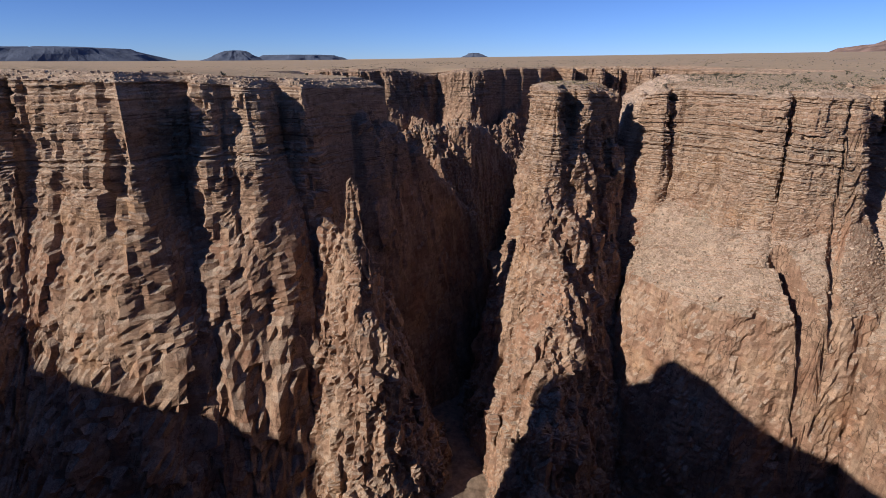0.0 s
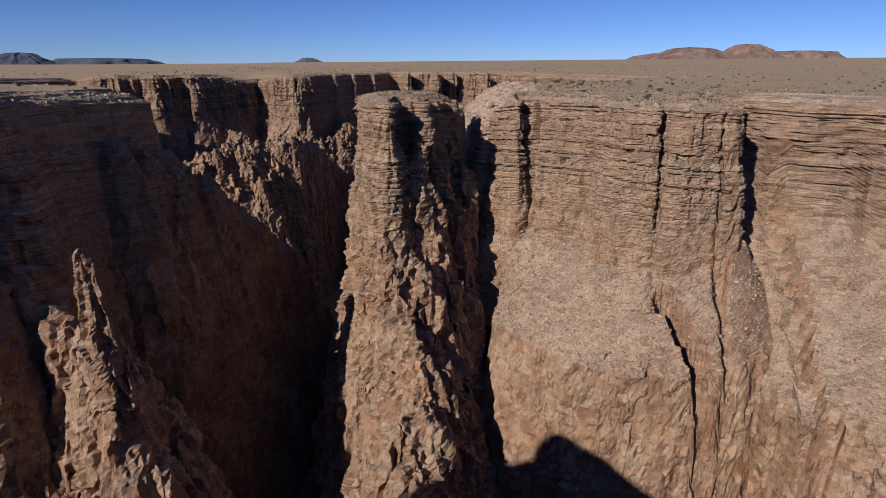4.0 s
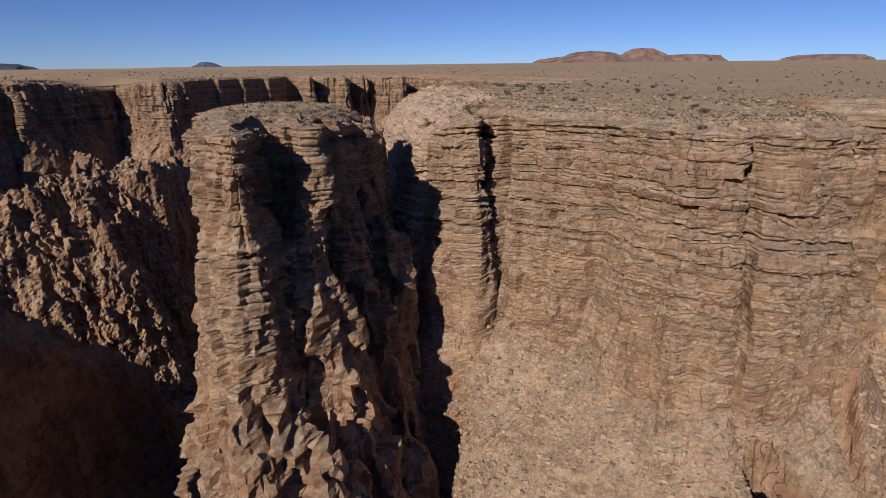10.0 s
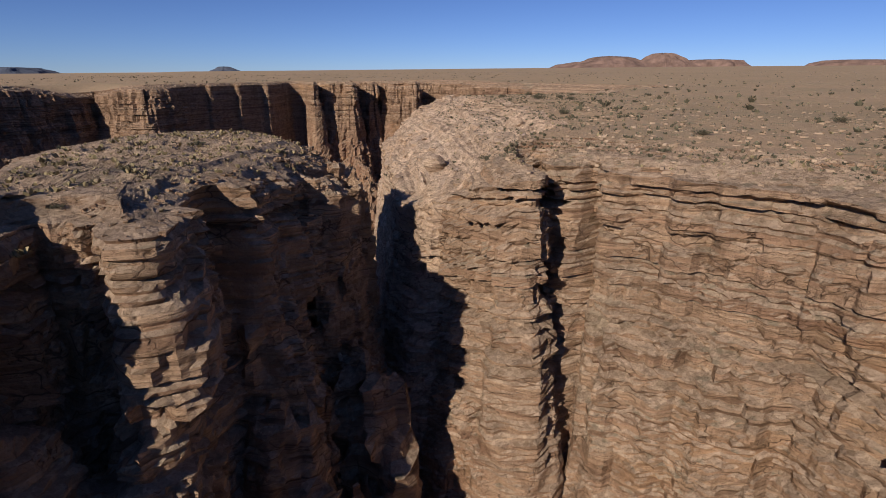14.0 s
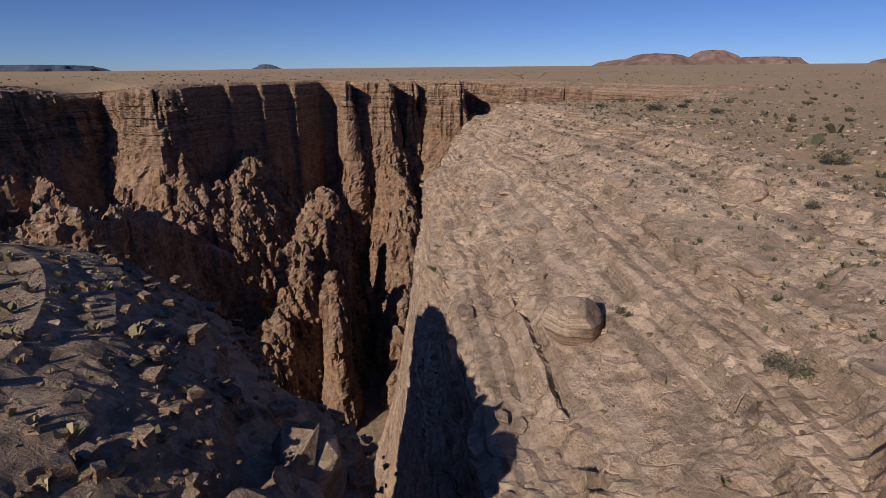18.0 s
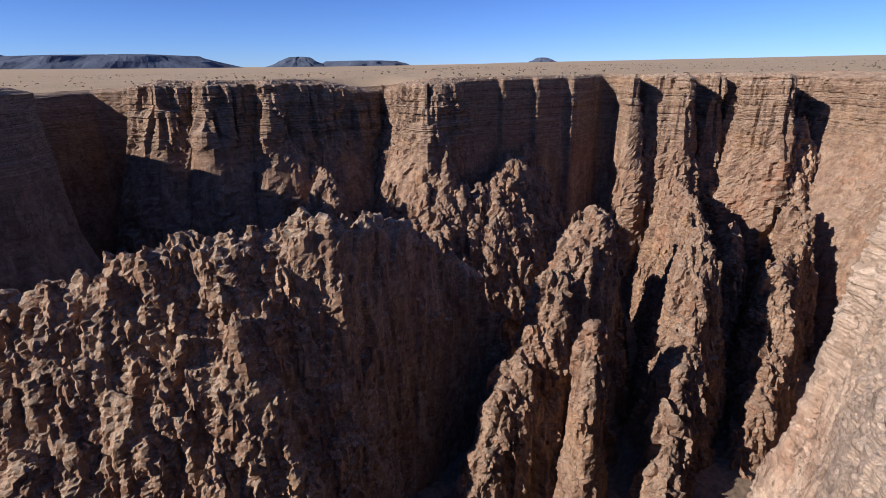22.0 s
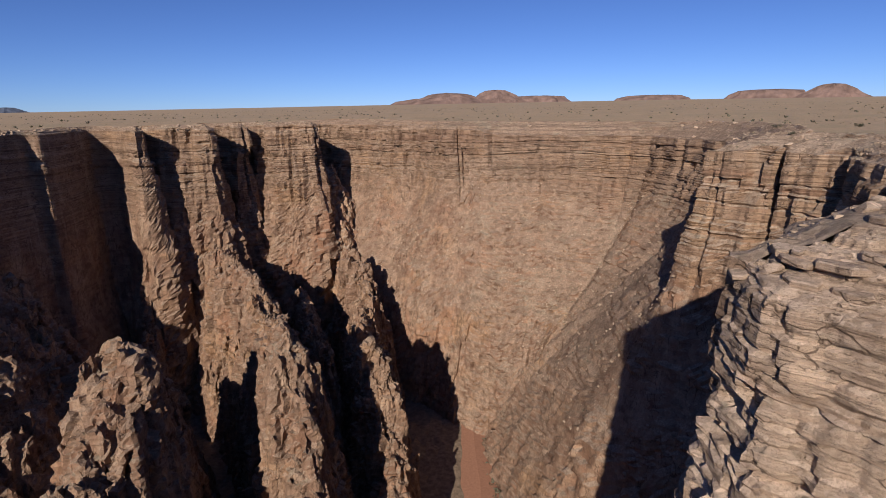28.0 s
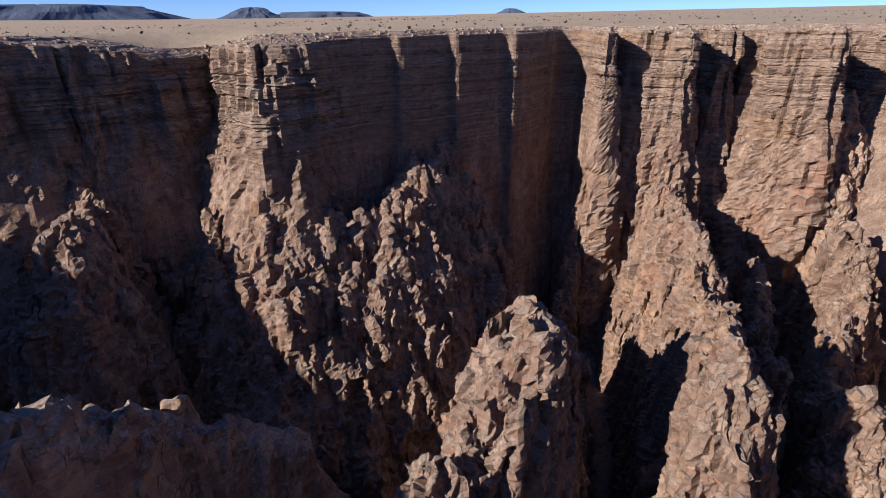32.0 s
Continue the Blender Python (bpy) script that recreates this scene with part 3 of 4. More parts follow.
def cut_gullies(out):
    """Narrow dark gullies washed into the rubble slopes below the great clefts."""
    for line, half, depth in GULLIES:
        p = np.array(line, dtype=float)
        X, Y, Z = out[..., 0], out[..., 1], out[..., 2]
        pick = (X > p[:, 0].min() - 8) & (X < p[:, 0].max() + 8) & (Y > p[:, 1].min() - 8) & (Y < p[:, 1].max() + 8) & (Z < 0)
        x, y = X[pick], Y[pick]
        near = np.full(x.shape, 99.0)
        for a, b in zip(p[:-1], p[1:]):
            d = b - a
            t = np.clip(((x - a[0]) * d[0] + (y - a[1]) * d[1]) / (d[0] ** 2 + d[1] ** 2), 0, 1)
            near = np.minimum(near, np.hypot(x - a[0] - t * d[0], y - a[1] - t * d[1]))
        near = near + (rough3(x / 3, y / 3, 0 * x, 3, 61) - 0.5) * 2.2
        Z[pick] -= depth * np.clip((half - near) / (0.5 * half), 0, 1)


def tag_rock(ob, label, category="cliff", **kw):
    return tagged(ob, label, category, **kw)


# ---------------------------------------------------------------- the gorge walls
STEP = 0.4
ZONES = (72, 150, 80, 60)      # rows of shoulder, upper cliff, slope and lower cliff
points, marks = [], []
for key, pts in RIM:
    marks += [key] * len(pts)
    points += pts
s_rim, rim_line, d_rim = outline(points, STEP, True, 0.8)
which = np.searchsorted(d_rim, s_rim, side="right") - 1
styles = np.array([STYLE[marks[min(i, len(marks) - 1)]] for i in which], dtype=float)
which_key = np.array([marks[min(i, len(marks) - 1)] for i in which])
wander = (rough3(s_rim / 12, 0 * s_rim, 0 * s_rim, 3, 7) - 0.5) * 3.0 * np.clip(styles[:, 8] / 0.5, 0.15, 1.0)
tang = np.roll(rim_line, -1, 0) - np.roll(rim_line, 1, 0)
tang /= np.linalg.norm(tang, axis=1)[:, None]
rim_line = rim_line + np.stack([tang[:, 1], -tang[:, 0]], 1) * wander[:, None]
rim_top = plateau(rim_line[:, 0], rim_line[:, 1])
walls, wall_normal = carve(rim_line, True, STEP, styles, rim_top, 3, ZONES, gullies=cut_gullies, beds=np.where(np.isin(which_key, ("right", "shoulder", "nose", "east")), 1.0, np.where(which_key == "left", 0.6, 0.45)), groups=[np.flatnonzero(which_key == key) for key in dict.fromkeys(marks) if key not in ("south", "back")])
walls[0, :, 2] = plateau(walls[0, :, 0], walls[0, :, 1])
brink = walls[0].copy()
WALL_LABELS = dict(
    south="shaded limestone gorge wall behind the take-off place", left="sunlit layered limestone cliff above rough brown buttresses",
    spur="rounded limestone spur falling into shade",
    gully="shaded cliff of a side gully in the rock bowl", nose="blocky pale rock nose split by dark joints",
    back="layered limestone cliff of a side gorge in deep shade", buttress="jutting limestone cliff with bright flutes and dark clefts",
    head="pale limestone headland above broken brown ribs", dark="tall limestone cliff in deep blue shade",
    column="tall tan rock columns parted by dark clefts", corner="reddish layered cliff with upright cracks",
    bowl="wide sunlit rock bowl with rubble slopes", shoulder="rounded pale rock slope of thin tilted beds",
    right="tan layered limestone cliff above a rubble slope", east="layered tan cliff in the sun above scree")
first = 0
for n_sec, (key, pts) in enumerate(RIM):
    last = first + len(pts)
    i0, i1 = np.searchsorted(s_rim, [d_rim[first], d_rim[last]])
    near_key = key in ("right", "shoulder", "nose")
    thin = 1 if near_key else 6 if key == "south" else 4 if key in ("back", "bowl", "east") else 2
    cols = np.concatenate([np.arange(i0, i1, thin), [i1]]) % len(s_rim)
    fine_rows = np.arange(walls.shape[0]) if near_key else np.concatenate([np.arange(0, ZONES[0], 4), np.arange(ZONES[0], walls.shape[0] - 1, 1 if key in ("bowl", "east") else 2), [walls.shape[0] - 1]])
    sub = walls[fine_rows][:, cols]
    me = mesh_from("cliff", sub.reshape(-1, 3), grid_faces(sub.shape[0], sub.shape[1])[:, ::-1], mat=PALE if key in ("shoulder", "nose") else ROCK if key in ("right", "shoulder", "nose", "gully", "left", "spur", "east") else ROCK_DARKENED)
    ob = new("canyon_wall_" + key, me)
    tag_rock(ob, WALL_LABELS[key], "cliff", kind="structure")
    first = last

# ---------------------------------------------------------------- the tableland, one sheet to the horizon
from mathutils.geometry import delaunay_2d_cdt


def inside(poly, x, y):
    """Which of the places lie inside a closed line."""
    hit = np.zeros(len(x), dtype=bool)
    px, py = poly[:, 0], poly[:, 1]
    qx, qy = np.roll(px, -1), np.roll(py, -1)
    for a, b, c, d in zip(px, py, qx, qy):
        if b == d:
            continue
        m = ((b > y) != (d > y)) & (x < (c - a) * (y - b) / (d - b) + a)
        hit ^= m
    return hit


def tableland():
    loop = brink[:, :2]
    rng = np.random.default_rng(4)
    pts = []
    for lo, hi, gap in ((0, 130, 2.6), (130, 320, 6.0), (320, 900, 28.0), (900, 4700, 160.0)):
        k = int(2 * hi / gap)
        gx, gy = np.meshgrid(np.linspace(-hi, hi, k), np.linspace(-hi, hi, k))
        gx, gy = gx.ravel() + rng.uniform(-0.35, 0.35, k * k) * gap, gy.ravel() + rng.uniform(-0.35, 0.35, k * k) * gap
        near = np.maximum(np.abs(gx), np.abs(gy))
        keep = (near >= lo) & (near < hi)
        pts.append(np.stack([gx[keep] + 60, gy[keep] + 220], 1))
    pts = np.concatenate(pts)
    near = (np.abs(pts[:, 0] - 30) < 260) & (np.abs(pts[:, 1] - 240) < 290)
    bad = np.zeros(len(pts), dtype=bool)
    bad[near] = inside(loop[::3], pts[near, 0], pts[near, 1])
    pts = pts[~bad]
    n = len(loop)
    verts = [Vector(p) for p in loop] + [Vector(p) for p in pts]
    res = delaunay_2d_cdt(verts, [(i, (i + 1) % n) for i in range(n)], [], 0, 1e-4)
    V = np.array([tuple(v) for v in res[0]])
    Fc = np.array(res[2])
    mid = V[Fc].mean(1)
    near = (np.abs(mid[:, 0] - 30) < 260) & (np.abs(mid[:, 1] - 240) < 290)
    drop = np.zeros(len(mid), dtype=bool)
    drop[near] = inside(loop, mid[near, 0], mid[near, 1])
    Fc = Fc[~drop]
    z = plateau(V[:, 0], V[:, 1])
    me = mesh_from("ground", np.column_stack([V, z]), Fc, SOIL)
    return tagged(new("ground", me), "flat tan desert tableland with sparse dry scrub", "ground", kind="structure")


tableland()

# ---------------------------------------------------------------- the gorge floor
bank = np.array([(196, 392), (182, 374), (170, 360), (156, 342), (141, 331), (120, 312), (100, 286), (84, 262), (60, 240), (40, 210)], dtype=float)
_, mid_line, _ = outline(bank, 2.0, False, 6.0)
side = np.gradient(mid_line, axis=0)
side = np.stack([-side[:, 1], side[:, 0]], 1) / np.linalg.norm(side, axis=1)[:, None]
half = 4.6 + 5.0 * (rough3(mid_line[:, 0] / 14, mid_line[:, 1] / 14, 0 * mid_line[:, 0], 2, 9) - 0.5)
rows_r = [np.column_stack([mid_line + side * (half * f)[:, None], np.full(len(mid_line), FLOOR + 0.9) - 0.5 * abs(f)]) for f in np.linspace(-1, 1, 7)]
rows_r = np.array(rows_r)
river_me = mesh_from("river", rows_r.reshape(-1, 3), grid_faces(7, len(mid_line)), MUD)
gx, gy = np.meshgrid(np.linspace(-240, 260, 168), np.linspace(-70, 510, 194))
away = np.full(gx.shape, 1e9)
for px, py in mid_line[::2]:
    away = np.minimum(away, np.hypot(gx - px, gy - py))
gz = FLOOR + np.clip((away - 4) / 14, 0, 1) * ((rough3(gx / 25, gy / 25, 0 * gx, 4, 5) - 0.3) * 9 + (rough3(gx / 3.5, gy / 3.5, 0 * gx, 3, 6) - 0.5) * 2.4) + np.clip((away - 6) / 6, 0, 1) * (rough3(gx / 3, gy / 3, 0 * gx, 2, 16) - 0.5) * 0.8 - 0.3 * np.clip((7 - away) / 3, 0, 1)
floor_me = mesh_from("floor", np.stack([gx, gy, gz], -1).reshape(-1, 3), grid_faces(194, 168), GRAVEL)
tagged(new("gorge_floor", floor_me), "gravelly gorge floor in deep shade", "ground", kind="structure")
tagged(new("river_bed", river_me), "narrow red muddy river bed", "river", kind="structure")

# ---------------------------------------------------------------- butte, fins and pinnacles


def rock_tower(name, points, top, style, label, category, seed, step=0.5, spacing=(8, 60, 50, 30), base=FLOOR - 4, cut=1.0, soften=1.0, mat=None, crest=None, cap_rings=22, group="", waver=0.5, lee=None):
    """A free-standing rock on a closed line walked counter-clockwise. crest(x, y): the height of its top."""
    s, P, d = outline(points, step, True, soften)
    wander = (rough3(s / 8, 0 * s + seed, 0 * s, 3, seed) - 0.5) * 1.6
    t = np.roll(P, -1, 0) - np.roll(P, 1, 0)
    t /= np.linalg.norm(t, axis=1)[:, None]
    P = P + np.stack([t[:, 1], -t[:, 0]], 1) * wander[:, None]
    ztop = np.maximum(crest(P[:, 0], P[:, 1]), base + 8) if crest else np.full(len(P), float(top))
    st = np.repeat(np.array([style], dtype=float), len(P), 0)
    if lee:      # the side turned from the sun has a shape of its own
        away = np.clip((t[:, 1] * math.sin(radians(SUN_HEADING)) - t[:, 0] * math.cos(radians(SUN_HEADING)) - 0.1) / 0.5, 0, 1)[:, None]
        away = smooth_line(away, 3.0, step, True) * (P[:, 1:2] > 163)
        st = st * (1 - away) + np.array([lee], dtype=float) * away
    rows, N = carve(P, True, step, st, ztop, seed, spacing, base, cut, waver)
    mid = P.mean(0)
    rings = []
    for f in np.linspace(0.02, 1, cap_rings, endpoint=False):
        ring = mid + (rows[0, :, :2] - mid) * f
        zz = (crest(ring[:, 0], ring[:, 1]) if crest else np.full(len(P), float(top)))
        zz = zz * (1 - f ** 4) + rows[0, :, 2] * f ** 4 + (rough3(ring[:, 0] / 2, ring[:, 1] / 2, 0 * zz, 4, seed + 4) - 0.5) * 1.1 * (1 - f ** 6) + (rough3(ring[:, 0] / 0.7, ring[:, 1] / 0.7, 0 * zz, 2, seed + 6) - 0.5) * 0.3
        rings.append(np.column_stack([ring, zz]))
    allrows = np.concatenate([np.array(rings), rows])
    me = mesh_from(name, allrows.reshape(-1, 3), grid_faces(allrows.shape[0], allrows.shape[1], True)[:, ::-1], mat or ROCK)
    ob = new(name, me)
    tagged(ob, label, category, group)
    return ob


def skin(field, origin, res):
    """The surface where a field in space passes zero, as corners and quads facing outward."""
    n = np.array(field.shape)
    inside_ = field > 0
    cells = tuple(n - 1)
    total, count = np.zeros(cells + (3,), dtype=np.float32), np.zeros(cells, dtype=np.int16)
    corner = lambda arr, o: arr[o[0]:o[0] + cells[0], o[1]:o[1] + cells[1], o[2]:o[2] + cells[2]]
    for axis in range(3):
        others = [k for k in range(3) if k != axis]
        for u in (0, 1):
            for v in (0, 1):
                o = [0, 0, 0]
                o[others[0]], o[others[1]] = u, v
                q = list(o)
                q[axis] = 1
                a, b = corner(field, o), corner(field, q)
                cross = corner(inside_, o) != corner(inside_, q)
                t = np.where(cross, a / np.where(cross, a - b, 1), 0)
                for k in range(3):
                    total[..., k] += np.where(cross, t if k == axis else o[k], 0)
                count += cross
    used = count > 0
    index = np.full(cells, -1, dtype=np.int64)
    index[used] = np.arange(used.sum())
    where = np.argwhere(used)
    verts = (where + total[used] / count[used][:, None]) * res + origin
    quads = []
    for axis in range(3):
        i, j = [k for k in range(3) if k != axis]
        lo = [slice(None)] * 3
        hi = [slice(None)] * 3
        lo[axis], hi[axis] = slice(0, n[axis] - 1), slice(1, n[axis])
        a, b = inside_[tuple(lo)], inside_[tuple(hi)]
        at = np.argwhere(a != b)
        at = at[(at[:, i] > 0) & (at[:, j] > 0) & (at[:, i] < n[i] - 1) & (at[:, j] < n[j] - 1)]
        leave = a[tuple(at.T)]
        ring = []
        for di, dj in ((-1, -1), (0, -1), (0, 0), (-1, 0)):
            c = at.copy()
            c[:, i] += di
            c[:, j] += dj
            ring.append(index[tuple(c.T)])
        ring = np.stack(ring, 1)
        turn = leave if axis != 1 else ~leave
        quads.append(np.where(turn[:, None], ring, ring[:, ::-1]))
    return verts, np.concatenate(quads)


def rock_mass(name, crests, slope, broad, label, category, seed, res=0.5, rough=1.0, base=FLOOR - 3, group="", mat=None, small=1.0):
    """A broken rock below crest lines of (x, y, z): it widens over its first metres by broad and then by one metre in slope."""
    pts = np.array([p for c in crests for p in c], dtype=float)
    reach = broad + (pts[:, 2] - base) / slope + 2.5
    lo = np.array([(pts[:, 0] - reach).min(), (pts[:, 1] - reach).min(), base - res])
    hi = np.array([(pts[:, 0] + reach).max(), (pts[:, 1] + reach).max(), pts[:, 2].max() + 3])
    n = np.ceil((hi - lo) / res).astype(int) + 1
    x = (lo[0] + np.arange(n[0]) * res)[:, None]
    y = (lo[1] + np.arange(n[1]) * res)[None, :]
    z = lo[2] + np.arange(n[2]) * res
    bx = x + (rough3(x / 10 + 0 * y, y / 10 + 0 * x, 0 * x + 0 * y, 2, seed) - 0.5) * 4 * rough
    by = y + (rough3(x / 10 + 0 * y, y / 10 + 0 * x, 0 * x + 0 * y + 7, 2, seed + 1) - 0.5) * 5 * rough
    flat_x, flat_y = (bx + 0 * by).ravel(), (by + 0 * bx).ravel()
    wide = shards3(flat_x / 4.6, flat_y / 4.6, 0 * flat_x + 0.5, seed + 71).reshape(bx.shape) - 0.5
    slim = shards3(flat_x / 1.9, flat_y / 1.9, 0 * flat_x + 0.5, seed + 72).reshape(bx.shape) - 0.5
    column = wide * 0.9 + slim * 0.35
    F = np.full(tuple(n), -50.0, dtype=np.float32)
    for c in crests:
        for (ax, ay, az), (qx, qy, qz) in zip(c[:-1], c[1:]):
            ex, ey = qx - ax, qy - ay
            t = np.clip(((bx - ax) * ex + (by - ay) * ey) / (ex * ex + ey * ey), 0, 1)
            dist = np.hypot(bx - ax - t * ex, by - ay - t * ey)
            zc = (az + (qz - az) * t + column * 4.6 * rough)[..., None]
            under = zc - z
            r = np.where(under < broad * 1.2, under / 1.2, broad + (under - broad * 1.2) / slope)
            r = r + (column * 1.9 * rough)[..., None]
            F = np.maximum(F, np.minimum(r - dist[..., None], under).astype(np.float32))
    F[0], F[-1], F[:, 0], F[:, -1], F[:, :, 0], F[:, :, -1] = -1, -1, -1, -1, -1, -1
    verts, quads = skin(F, lo, res)
    # broken faces, large to small, stand out along the skin's own direction
    face = np.cross(verts[quads[:, 2]] - verts[quads[:, 0]], verts[quads[:, 3]] - verts[quads[:, 1]])
    out = np.zeros_like(verts)
    for k in range(4):
        np.add.at(out, quads[:, k], face)
    for _ in range(2):
        q = out[quads].sum(1)
        out = np.zeros_like(verts)
        for k in range(4):
            np.add.at(out, quads[:, k], q)
    out /= np.linalg.norm(out, axis=1)[:, None] + 1e-9
    X, Y, Z = verts[:, 0], verts[:, 1], verts[:, 2]
    wx = X + (grain3(X / 6, Y / 6, Z / 9, seed + 31) - 0.5) * 2.2
    wy = Y + (grain3(X / 6, Y / 6, Z / 9, seed + 33) - 0.5) * 2.2
    N = ((ridges3(X / 10, Y / 10, Z / 60, 2, seed + 5) - 0.62) * 2.0 + (shards3(wx / 4.0, wy / 4.0, Z / 18.0, seed + 9) - 0.5) * 2.4) * rough
    N += (shards3(wx / 1.9, wy / 1.9, Z / 8.0, seed + 15) - 0.5) * 1.25 * small
    N += (shards3(wx / 1.1, wy / 1.1, Z / 2.4, seed + 19) - 0.5) * 0.42 * small
    N += (shards3(X / 3.4, Y / 3.4, Z / 1.0, seed + 21) - 0.5) * 0.4 * small
    verts = verts + out * (N * (0.35 + 1.1 * rough3(X / 14, Y / 14, Z / 11, 2, seed + 44)))[:, None]
    if not label:
        return new(name, mesh_from(name, verts, quads, mat or ROCK_DARKENED))
    # the parts: crest above, then the flank that takes the sun and the one turned from it
    thing = tagged(new(name), label, category, group)
    thing.location = (pts[:, 0].mean(), pts[:, 1].mean(), base)
    mid = verts[quads].mean(1)
    q = verts[quads]
    face = np.cross(q[:, 2] - q[:, 0], q[:, 3] - q[:, 1])
    lines = [np.linspace(a, b, 8) for c in crests for a, b in zip(np.array(c, float)[:-1], np.array(c, float)[1:])]
    line = np.concatenate(lines)
    nearest = np.empty(len(mid), dtype=int)
    for k in range(0, len(mid), 20000):
        nearest[k:k + 20000] = ((mid[k:k + 20000, None, :2] - line[None, :, :2]) ** 2).sum(2).argmin(1)
    off = mid[:, :2] - line[nearest, :2]
    sunny = off[:, 0] * math.sin(radians(SUN_HEADING)) + off[:, 1] * math.cos(radians(SUN_HEADING)) < 0
    high = mid[:, 2] > line[nearest, 2] - 7
    for kind, pick in (("crest", high), ("sunlit_flank", sunny & ~high), ("shaded_flank", ~sunny & ~high)):
        if pick.sum() < 30:
            continue
        used = np.unique(quads[pick])
        index = np.full(len(verts), -1)
        index[used] = np.arange(len(used))
        ob = new(kind, mesh_from(kind, verts[used] - np.array(thing.location), index[quads[pick]], mat or ROCK_DARKENED))
        ob.parent = thing
    return thing


BUTTE_LINE = [(26.6, 152), (27.0, 144.5), (28.6, 141), (30.8, 141.6), (31.6, 146.5), (32.6, 151.5), (35.4, 151.5), (35.8, 147.6), (38.0, 147.0), (38.9, 152), (40.5, 156.5), (43.2, 156.8), (43.8, 161), (46.6, 161.6),
              (47.3, 165.5), (50, 165.8), (52.2, 169), (53, 175), (51.5, 181), (48, 186), (41, 188), (32, 184), (27.6, 172)]
butte = rock_tower("butte", BUTTE_LINE, 8.4, (3, 0.8, -20, 2, 7, -55, 7, 3.0, 1.0), "tall flat-topped limestone butte with jagged shaded flank", "butte", 11, step=0.3, spacing=(20, 130, 70, 36),
                   lee=(6.0, 5.2, -16, 3, 8, -52, 7, 3.0, 1.2))
for kind, crest, slope, broad, seed in (
        ("apron", [(34, 148, -14), (33, 138, -25), (29, 122, -46), (27, 108, -62), (25, 98, -80)], 3.2, 5.0, 220),
        ("buttress", [(30, 145, -8), (28.4, 140, -15), (28, 134, -36)], 6.0, 2.0, 221),
        ("buttress", [(36, 148, -2), (38, 143, -18), (38, 135, -40)], 5.0, 2.4, 222),
        ("buttress", [(42, 158, 0), (44, 153, -12), (46, 147, -34), (47, 139, -54)], 5.0, 2.6, 223),
        ("buttress", [(47, 167, 3), (50, 162, -10), (52, 157, -34)], 5.0, 2.2, 224),
        ("pillar", [(48.2, 163.6, 6.5), (49.4, 164.6, 6)], 22.0, 1.5, 225),
        ("pillar", [(50.6, 167.4, 5.6), (51.2, 168.8, 5.2)], 18.0, 1.5, 226),
        ("pillar", [(47.6, 181.4, 7.2), (47.1, 182.6, 6.8)], 14.0, 1.0, 230)):
    ob = rock_mass(kind, [crest], slope, broad, "", "", seed, res=0.7 if kind != "pillar" else 0.35, rough=0.85 if kind != "pillar" else 0.5, base=FLOOR - 3 if kind != "pillar" else -45, mat=ROCK)
    ob.parent = butte

rock_mass("rock_pinnacle", [[(-21.6, 126, -11.5), (-21.4, 126.8, -12.5)]], 9.0, 1.0, "slender brown rock pinnacle on a rib", "pinnacle", 12, res=0.35, rough=0.5, base=-70, mat=ROCK)
rock_mass("rock_rib", [[(-21.6, 126.5, -26), (-19, 121, -40), (-16, 112, -66)], [(-22, 128, -30), (-30, 136, -26)]], 3.0, 2.5, "broken brown rib under the pinnacle", "rock ridge", 232, res=0.7, rough=0.8, mat=ROCK)
rock_mass("rock_pinnacle", [[(182, 476, -20), (181, 466, -8), (180, 458, -22), (177, 446, -42), (172, 430, -62), (166, 416, -80)]], 3.0, 3.0, "pointed pale rock pinnacle below the cliff", "pinnacle", 230, res=1.0, rough=0.7, mat=ROCK)
rock_mass("rock_pinnacle", [[(102, 454, -33), (103.5, 458, -34), (104, 466, -26)], [(102, 454, -34), (96, 440, -72)]], 9.0, 1.6, "thin rock spike beside a dark cleft", "pinnacle", 14, rough=0.7)
rock_mass("rock_spur", [[(-24, 160, 4), (-12, 172, -8), (-2, 184, -22), (8, 196, -36), (14, 203, -54), (19, 209, -80)]], 5.0, 5.0, "long dark rock spur running down in the shade", "rock ridge", 260, res=1.0, rough=0.4, small=0.3)
FINS = "fins of the gorge"
for crests, slope, broad, label, seed in (
        ([[(42, 300, -92), (48, 312, -73), (55, 323, -57), (65, 337, -41), (74.5, 351, -25.5), (77, 358, -29), (81, 374, -44), (88, 400, -58)]], 5.5, 5.5, "jagged brown rock fin with a shaded side", 201),
        ([[(71.5, 309, -70), (73, 317, -47.5), (74.5, 323, -55), (80, 336, -70)]], 12.0, 1.6, "thin splintered rock fin deep in the gorge", 202),
        ([[(90, 304, -92), (97, 327, -68), (101, 338, -50), (105, 350, -30), (108, 358, -35), (114, 378, -41), (120, 410, -38), (122, 442, -32)]], 6.0, 4.2, "long jagged rock fin lit along one side", 203),
        ([[(119, 330, -92), (130, 351, -68), (135, 363, -47), (138, 372, -55), (143, 385, -61), (151, 396, -53), (162, 408, -52), (171, 432, -40)]], 6.0, 3.6, "ragged rock fin beside the river bed", 204),
        ([[(119, 359, -76), (124, 373, -48), (130, 390, -57), (144, 424, -50)]], 8.0, 2.6, "narrow broken rock fin between two others", 209)):
    rock_mass("rock_fin", crests, slope, broad, label, "rock fin", seed, group=FINS, res=0.66, rough=0.8)
